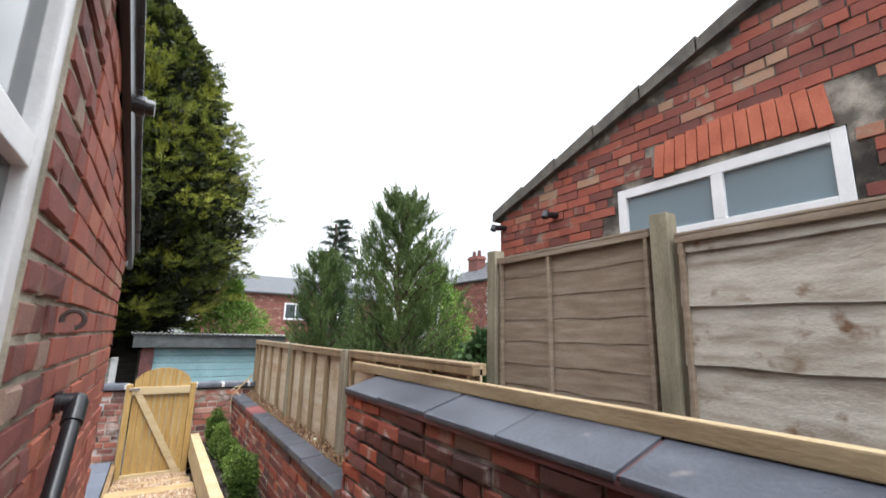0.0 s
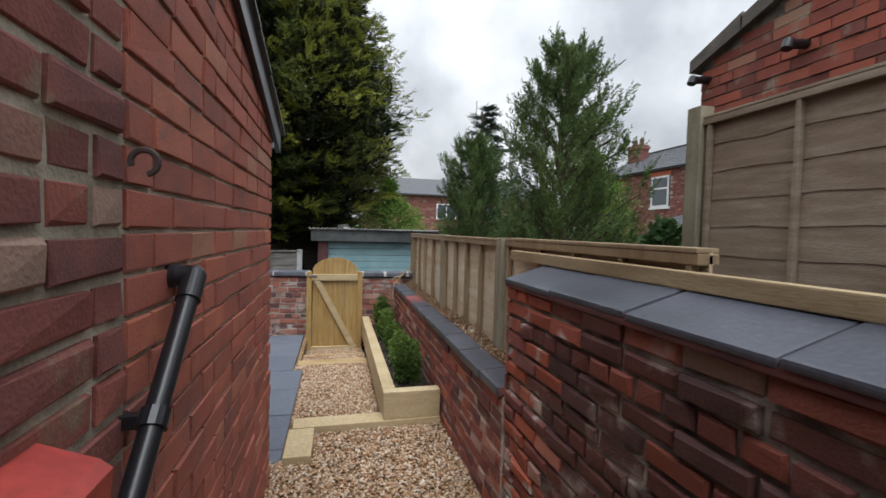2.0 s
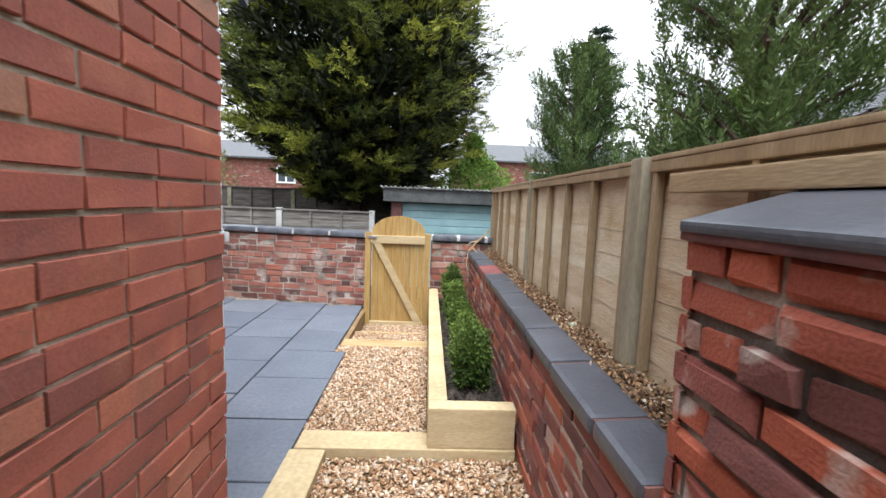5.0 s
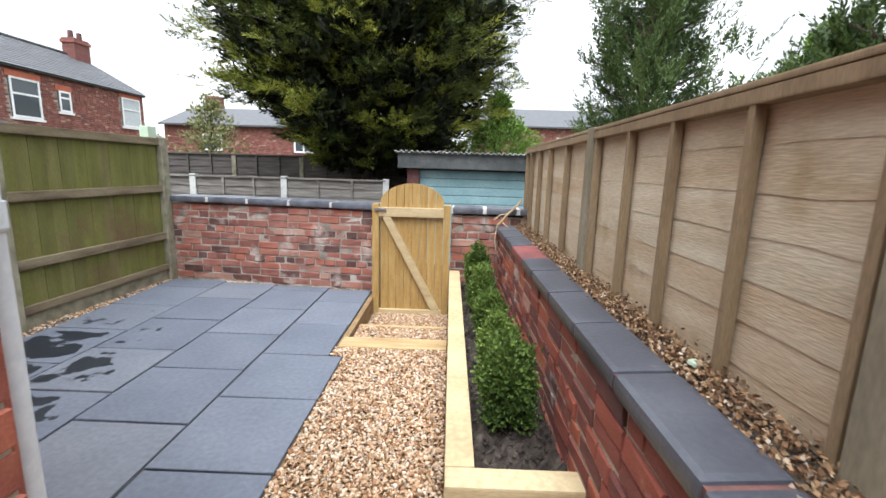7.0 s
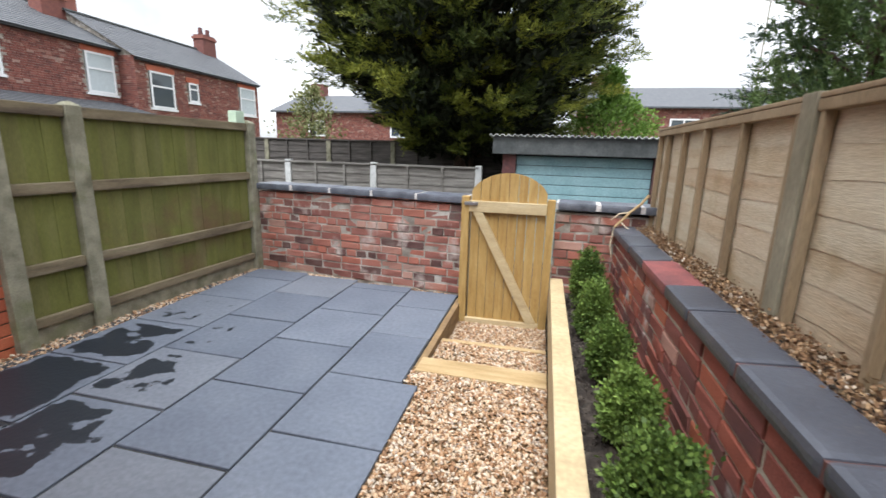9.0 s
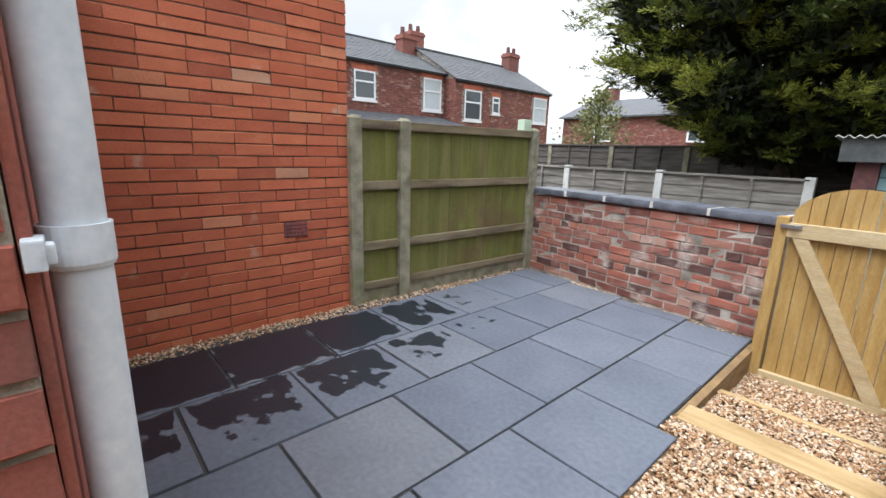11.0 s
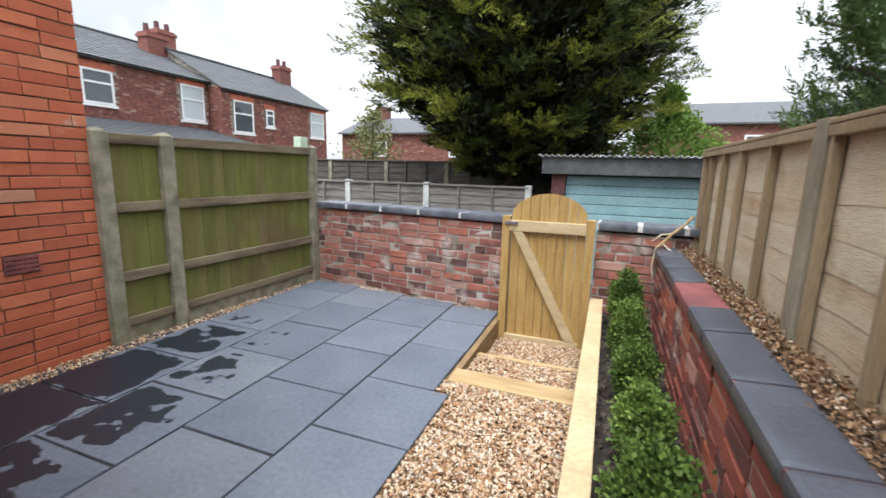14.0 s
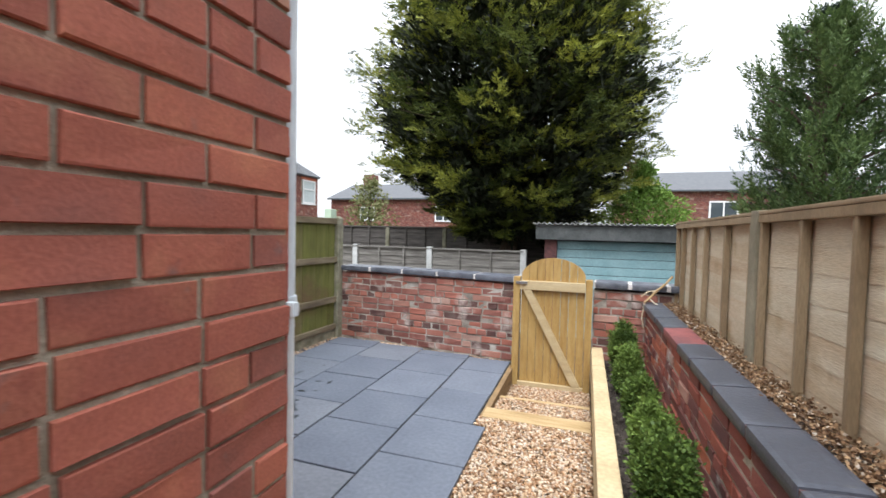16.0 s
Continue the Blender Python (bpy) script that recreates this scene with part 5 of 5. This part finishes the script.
def tree(name, label, base, height, profile, limbs, twigs, leaf, seed, mat, trunk_r=0.12, lift=0.15, fill=0.35, droop=0.1, per=10, inner=None, z_from=0.15, xmin=-99.0, tuft=0.2, core=0, vigour=(0.78, 1.1), scatter=0.55, tip_mat=None, spray=0.0, flat=0.75):
    """profile(t, angle): the crown's reach at the height share t. Limbs leave the trunk and carry tufts towards their ends."""
    rng = random.Random(seed)
    t = thing(name, base, label, "tree")
    bm = bmesh.new()
    bp = Vector(base)
    tapered(bm, [bp + Vector((rng.uniform(-0.006, 0.006) * height * i, rng.uniform(-0.006, 0.006) * height * i, height * 0.97 * i / 6)) for i in range(7)], trunk_r, 0.02, 10)
    tips, dirs, tin, din = [], [], [], []
    for k in range(limbs):
        h = z_from + (1 - z_from) * ((k + rng.random()) / limbs)
        ang = k * 2.399963 + rng.uniform(-0.4, 0.4)
        reach = profile(h, ang) * rng.uniform(*vigour)
        out = Vector((math.cos(ang), math.sin(ang), 0))
        a = bp + Vector((0, 0, max(0.05, height * h - reach * lift)))
        e = bp + Vector((0, 0, height * h)) + out * reach
        if k % 2 == 0 and e.x > xmin:
            tapered(bm, [a, a.lerp(e, 0.5) + Vector((0, 0, 0.05)), a.lerp(e, 0.9)], max(0.012, trunk_r * 0.28 * (1 - h * 0.7)), 0.006, 5)
        for q in range(twigs):
            s = 1 - fill * rng.random() ** 1.4
            p = a.lerp(e, s)
            w = reach * tuft * (1.25 - s * 0.55)
            off = Vector((rng.gauss(0, w), rng.gauss(0, w), rng.gauss(0, w * flat)))
            d = (out + Vector((0, 0, lift * 2 - 0.1)) + off.normalized() * 0.8)
            if (p + off).x < xmin:
                continue
            (tips if s > 0.72 or not inner else tin).append(tuple(p + off))
            (dirs if s > 0.72 or not inner else din).append(tuple(d.normalized()))
    part("trunk", bm, M_BARK, t)
    # large filler leaves inside the crown; their dark colour paints its shaded depth
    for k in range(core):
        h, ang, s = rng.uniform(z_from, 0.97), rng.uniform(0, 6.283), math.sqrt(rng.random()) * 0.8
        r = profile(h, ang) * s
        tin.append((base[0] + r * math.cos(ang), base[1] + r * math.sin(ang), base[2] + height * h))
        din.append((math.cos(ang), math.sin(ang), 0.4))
    if tip_mat:
        golden = [noise.noise(Vector(p) * 1.6) + 0.35 * noise.noise(Vector(p) * 5.0) > 0.02 for p in tips]
        far_out = [i for i in range(len(tips)) if golden[i]]
        spray_cloud("crown_tip", [tips[i] for i in far_out], [dirs[i] for i in far_out], spray, leaf[0], leaf[1], per, tip_mat, t, seed + 2, droop - 0.1)
        keep = [i for i in range(len(tips)) if not golden[i]]
        tips, dirs = [tips[i] for i in keep], [dirs[i] for i in keep]
    if spray:
        spray_cloud("crown", tips, dirs, spray, leaf[0], leaf[1], per, mat, t, seed, droop)
    else:
        leaf_cloud("crown", tips, dirs, leaf[0], leaf[1], leaf[2], per, mat, t, seed, droop, scatter)
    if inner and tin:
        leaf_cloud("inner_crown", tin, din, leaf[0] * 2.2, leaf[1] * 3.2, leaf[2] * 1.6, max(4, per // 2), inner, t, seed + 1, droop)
    return t


CYPRESS_REACH = ((0.0, 0.5), (0.19, 1.3), (0.235, 2.1), (0.31, 2.85), (0.43, 3.35), (0.53, 3.25), (0.7, 2.45), (0.86, 1.5), (1.0, 0.15))


def cypress_profile(t, ang):
    lump = 1 + 0.07 * math.sin(3 * ang + t * 9) + 0.05 * math.sin(7 * ang - t * 17)
    for (t0, r0), (t1, r1) in zip(CYPRESS_REACH, CYPRESS_REACH[1:]):
        if t <= t1:
            return 0.96 * (r0 + (r1 - r0) * (t - t0) / (t1 - t0)) * lump
    return 0.1


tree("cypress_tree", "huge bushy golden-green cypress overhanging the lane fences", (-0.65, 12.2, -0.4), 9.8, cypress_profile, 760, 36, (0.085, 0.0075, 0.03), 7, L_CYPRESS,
     trunk_r=0.22, lift=0.12, fill=0.4, droop=-0.12, per=22, inner=L_CORE_SHADE, z_from=0.17, tuft=0.06, core=5500, vigour=(0.66, 0.98), tip_mat=L_CYPRESS_TIP, spray=0.22, flat=0.4)


def cone_profile(r, p=0.8):
    return lambda t, ang: r * (1 - t) ** p * (1 + 0.25 * math.sin(5 * ang + t * 20)) + 0.08


tree("conifer_tree", "open blue-green conifer with feathery upright branches", (2.15, 4.25, 0.6), 2.22, cone_profile(0.58, 0.45), 190, 26, (0.03, 0.0036, 0.024), 17, L_CONIFER,
     trunk_r=0.025, lift=0.9, fill=0.7, droop=-0.55, per=20, z_from=0.1, xmin=1.76, tuft=0.095, spray=0.12)
tree("conifer_tree", "small leafy conifer behind the fence", (2.17, 6.4, 0.6), 2.0, cone_profile(0.58, 0.42), 160, 22, (0.034, 0.0042, 0.024), 19, L_CONIFER,
     trunk_r=0.02, lift=0.8, fill=0.75, droop=-0.4, per=20, z_from=0.1, xmin=1.78, tuft=0.09, spray=0.13)
tree("conifer_bush", "low leafy conifer spreading behind the fence", (2.5, 5.35, 0.6), 1.25, lambda t, a: 0.55 * math.sin(min(1, t * 0.9 + 0.2) * math.pi) ** 0.6 + 0.05, 100, 18, (0.034, 0.0042, 0.026), 47, L_CONIFER,
     trunk_r=0.02, lift=0.7, fill=0.75, droop=-0.4, per=20, z_from=0.1, xmin=1.8, tuft=0.14, spray=0.12)
tree("spruce_tree", "dark spruce with tiered branches and bare top shoots", (3.15, 8.8, 0.0), 3.7, cone_profile(1.05, 0.8), 90, 26, (0.045, 0.006, 0.03), 23, L_SPRUCE,
     trunk_r=0.06, lift=0.1, fill=0.9, droop=0.1, per=22, z_from=0.12, xmin=1.9, tuft=0.07, spray=0.2, flat=0.25)
tree("garden_bush", "bright green leafy bush behind the garage", (1.95, 13.3, -0.4), 3.25, lambda t, a: 1.2 * math.sin(min(1, t + 0.15) * math.pi) ** 0.6 + 0.1, 110, 16, (0.08, 0.022, 0.07), 29, L_BRIGHT,
     trunk_r=0.05, lift=0.4, fill=0.6, per=9)
tree("garden_tree", "bright green broadleaf tree beyond the fence", (5.9, 9.8, 0.0), 3.2, lambda t, a: 0.95 * math.sin(min(1, t + 0.1) * math.pi) ** 0.6 + 0.1, 90, 14, (0.08, 0.022, 0.07), 41, L_BRIGHT,
     trunk_r=0.05, lift=0.4, fill=0.6, per=9)
tree("birch_shrub", "slender pale variegated shrub beyond the fences", (-5.6, 15.5, -0.4), 3.3, lambda t, a: 0.75 * math.sin(min(1, t * 0.9 + 0.12) * math.pi) ** 0.7 + 0.08, 60, 9, (0.1, 0.03, 0.09), 31, L_SHRUB,
     trunk_r=0.04, lift=0.9, fill=0.7, per=7)
tree("ivy_bush", "glossy green bush behind the neighbour's fence", (3.6, 4.9, 0.6), 0.95, lambda t, a: 0.55 * math.sin(min(1, t + 0.15) * math.pi) ** 0.6 + 0.05, 40, 10, (0.09, 0.03, 0.06), 37, L_GREEN,
     trunk_r=0.03, lift=0.4, fill=0.7, per=8)


def box_bush(x, y, r, h, seed):
    rng = random.Random(seed)
    t = thing("box_shrub", (x, y, 0.14), "small rounded green box shrub in the planter", "shrub", "box shrubs")
    tips, dirs = [], []
    for k in range(230):
        u, a = rng.uniform(-0.75, 1), rng.uniform(0, 2 * math.pi)
        d = Vector((math.cos(a) * math.sqrt(1 - u * u), math.sin(a) * math.sqrt(1 - u * u), u))
        lump = 1 + 0.45 * noise.noise(d * 2.6 + Vector((seed, 0, 0)))
        p = Vector((x, y, 0.14 + h * 0.48)) + Vector((d.x * r * 0.88, d.y * r * 0.88, d.z * h * 0.45)) * lump * rng.uniform(0.72, 1.0)
        if k % 24 == 0:
            part("stem", tube(bmesh.new(), (x, y, 0.15), p, 0.004, 0.002, 5), M_BARK, t)
        tips.append(tuple(p))
        dirs.append(tuple((d + Vector((0, 0, 0.5))).normalized()))
    leaf_cloud("foliage", tips, dirs, 0.019, 0.0068, 0.017, 46, L_BOX, t, seed)
    return t


for i, (x, y, r, h) in enumerate(((1.215, 5.2, 0.112, 0.4), (1.225, 5.68, 0.09, 0.36), (1.22, 6.2, 0.088, 0.34), (1.215, 6.75, 0.09, 0.37), (1.2, 7.25, 0.105, 0.44))):
    box_bush(x, y, r, h, 70 + i)


def twig(bm, pts, r):
    for p, q in zip(pts, pts[1:]):
        tube(bm, p, q, r, r * 0.85, 7)


branch = thing("dry_branch", (1.5, 7.55, 0.7), "pale dry climber stem leaning on the wall's end", "branch")
b = bmesh.new()
twig(b, [(1.62, 7.6, 0.97), (1.56, 7.57, 0.9), (1.49, 7.55, 0.84), (1.43, 7.53, 0.77), (1.39, 7.52, 0.73)], 0.011)
part("stem", b, M_HONEY, branch)
for pts in ([(1.49, 7.55, 0.84), (1.42, 7.54, 0.83), (1.36, 7.53, 0.78)], [(1.43, 7.53, 0.77), (1.47, 7.5, 0.73), (1.5, 7.48, 0.72)], [(1.39, 7.52, 0.73), (1.37, 7.5, 0.6), (1.385, 7.49, 0.5)]):
    b = bmesh.new()
    twig(b, pts, 0.006)
    part("twig", b, M_FENCE_R, branch)
tub = thing("plastic_box", (-2.085, 7.86, 1.46), "pale green plastic box capping the fence end", "cap")
part("box", bx(-2.13, -2.04, 7.8, 7.92, 1.455, 1.57, 0.01), M_PALEGREEN, tub)
scrap = thing("plastic_scrap", (1.63, 4.6, 0.72), "scrap of pale green plastic among dry leaves", "litter")
b = bx(-0.02, 0.02, -0.014, 0.014, 0, 0.012, 0.003)
b.transform(pose(1.63, 4.6, 0.722, 14, 8, 35))
part("piece", b, M_PALEGREEN, scrap)
mast = thing("aerial_mast", (4.6, 13.6, -0.4), "thin television aerial pole above the spruce", "aerial")
part("pole", tube(bmesh.new(), (4.5, 13.6, -0.4), (4.5, 13.6, 5.3), 0.012, 0.012, 6), M_FENCE_POST, mast)
part("rod", tube(bmesh.new(), (4.3, 13.6, 4.9), (4.75, 13.6, 4.9), 0.008, 0.008, 6), M_FENCE_POST, mast)

# ---- paving slabs ----
paving = structure("paving", bx(-2.1, 0.172, 4.17, 7.8, -0.033, -0.012), M_JOINT_SLAB, "blue-grey slate paving in a staggered bond", "paving")


def slab(x0, x1, y0, y1, seed):
    rng = random.Random(seed)
    bm = bx(x0 + 0.0075, x1 - 0.0075, y0 + 0.0075, y1 - 0.0075, -0.022, 0.0, 0.0)
    for v in bm.verts:
        v.co.x += rng.uniform(-0.003, 0.003)
        v.co.y += rng.uniform(-0.003, 0.003)
    bmesh.ops.bevel(bm, geom=[e for e in bm.edges], offset=0.003, segments=1, affect="EDGES")
    bm.transform(pose(0, 0, rng.uniform(-0.0015, 0.0015)))
    part("slab", bm, M_SLAB, paving)


COLS = (SL, -0.272, -0.838, -1.405, -1.985)
for c in range(4):
    ys = [4.18] + ([4.46, 5.02, 5.595, 6.15, 6.735, 7.3] if c % 2 == 0 else [4.74, 5.335, 5.905, 6.475, 7.055, 7.63])
    end = 7.76 + 0.13 * (SL - COLS[c + 1]) * 0.9 - 0.1
    ys = [y for y in ys if y < end - 0.1] + [end]
    for i in range(len(ys) - 1):
        right = COLS[c] if not (c == 0 and ys[i] > 6.1) else 0.175
        slab(COLS[c + 1], right, ys[i], ys[i + 1], c * 20 + i)


# ---- gravel, litter ----
def pebbles(name, label, regions, count, size, mat, seed, flat=0.6):
    rng = np.random.default_rng(seed)
    areas = np.array([(r[1] - r[0]) * (r[3] - r[2]) for r in regions])
    which = rng.choice(len(regions), count, p=areas / areas.sum())
    reg = np.array(regions, float)[which]
    c = np.empty((count, 3))
    c[:, 0] = reg[:, 0] + (reg[:, 1] - reg[:, 0]) * rng.random(count)
    c[:, 1] = reg[:, 2] + (reg[:, 3] - reg[:, 2]) * rng.random(count)
    c[:, 2] = reg[:, 4] + rng.uniform(-0.006, 0.006, count)
    t = (1 + 5 ** 0.5) / 2
    shape = np.array([(1, 0, 0), (-1, 0, 0), (0, 1, 0), (0, -1, 0), (0, 0, 1), (0, 0, -1), (.6, .6, .5), (-.6, .6, .5), (.6, -.6, .5), (-.6, -.6, .5)], float)
    faces = np.array([(4, 6, 7), (4, 7, 9), (4, 9, 8), (4, 8, 6), (6, 0, 2), (6, 2, 7), (7, 2, 1), (7, 1, 9), (9, 1, 3), (9, 3, 8), (8, 3, 0), (8, 0, 6), (5, 2, 0), (5, 1, 2), (5, 3, 1), (5, 0, 3)])
    s = size * rng.uniform(0.55, 1.25, (count, 1, 1)) * rng.uniform(0.65, 1.2, (count, 1, 3))
    s[:, :, 2] *= flat
    v = shape[None] * s * rng.uniform(0.85, 1.15, (count, 10, 1))
    a = rng.uniform(0, 2 * np.pi, count)
    tilt = rng.normal(0, 0.45, (count, 2))
    ca, sa = np.cos(a)[:, None], np.sin(a)[:, None]
    x, y, z = v[..., 0].copy(), v[..., 1].copy(), v[..., 2].copy()
    z = z + x * tilt[:, :1] + y * tilt[:, 1:]
    v = np.stack([x * ca - y * sa, x * sa + y * ca, z], -1) + c[:, None]
    v = v.reshape(-1, 3)
    f = (faces[None] + (np.arange(count) * 10)[:, None, None]).reshape(-1, 3).astype(np.int32)
    me = bpy.data.meshes.new(name)
    me.vertices.add(len(v))
    me.vertices.foreach_set("co", v.ravel())
    me.loops.add(f.size)
    me.loops.foreach_set("vertex_index", f.ravel())
    me.polygons.add(len(f))
    me.polygons.foreach_set("loop_start", np.arange(0, f.size, 3, dtype=np.int32))
    me.polygons.foreach_set("loop_total", np.full(len(f), 3, dtype=np.int32))
    me.update()
    me.validate()
    return tagged(part(name, me, mat, None, smooth=True), label, "gravel", "", "stuff")


pebbles("gravel", "golden and white pea gravel filling the path", [(SL + 0.005, 0.95, 4.83, 6.3, -0.008), (0.18, SL, 6.17, 6.3, -0.008), (0.225, 0.95, 6.48, 6.86, -0.065), (0.225, 0.95, 6.91, 7.56, -0.175)], 17000, 0.0105, M_STONE, 5)
pebbles("gravel", "golden gravel on the passage floor", [(0.46, 1.4, 3.3, 4.65, 0.0), (0.225, 0.46, 3.3, 4.25, 0.0), (0.225, 1.46, 1.9, 3.3, 0.0), (-0.05, 0.28, 4.17, 4.3, 0.0)], 22000, 0.0115, M_STONE, 6)
pebbles("gravel", "gravel margin along the walls", [(-2.16, -2.0, 4.2, 6.2, -0.015), (-2.12, -1.98, 6.2, 7.2, -0.015), (-2.08, -1.98, 7.2, 7.95, -0.015), (-2.0, -0.9, 7.84, 7.94, -0.015), (-0.9, 0.15, 7.73, 7.82, -0.015)], 3600, 0.0105, M_STONE, 8)
pebbles("soil_crumbs", "crumbs and small stones on the planter soil", [(1.06, 1.39, 4.77, 7.6, 0.15)], 1500, 0.008, M_SOIL, 9)

rng = random.Random(4)
tips = [(rng.uniform(1.55, 1.68), rng.uniform(3.45, 7.6), 0.705 + rng.random() * 0.02) for _ in range(2600)]
lit = leaf_cloud("dry_leaves", tips, [(rng.uniform(-1, 1), rng.uniform(-1, 1), 0.15) for _ in tips], 0.016, 0.0052, 0.014, 5, M_LEAFLITTER, None, 5)
tagged(lit, "dry brown leaves lying behind the coping", "leaves", "", "stuff")

lay_bricks()
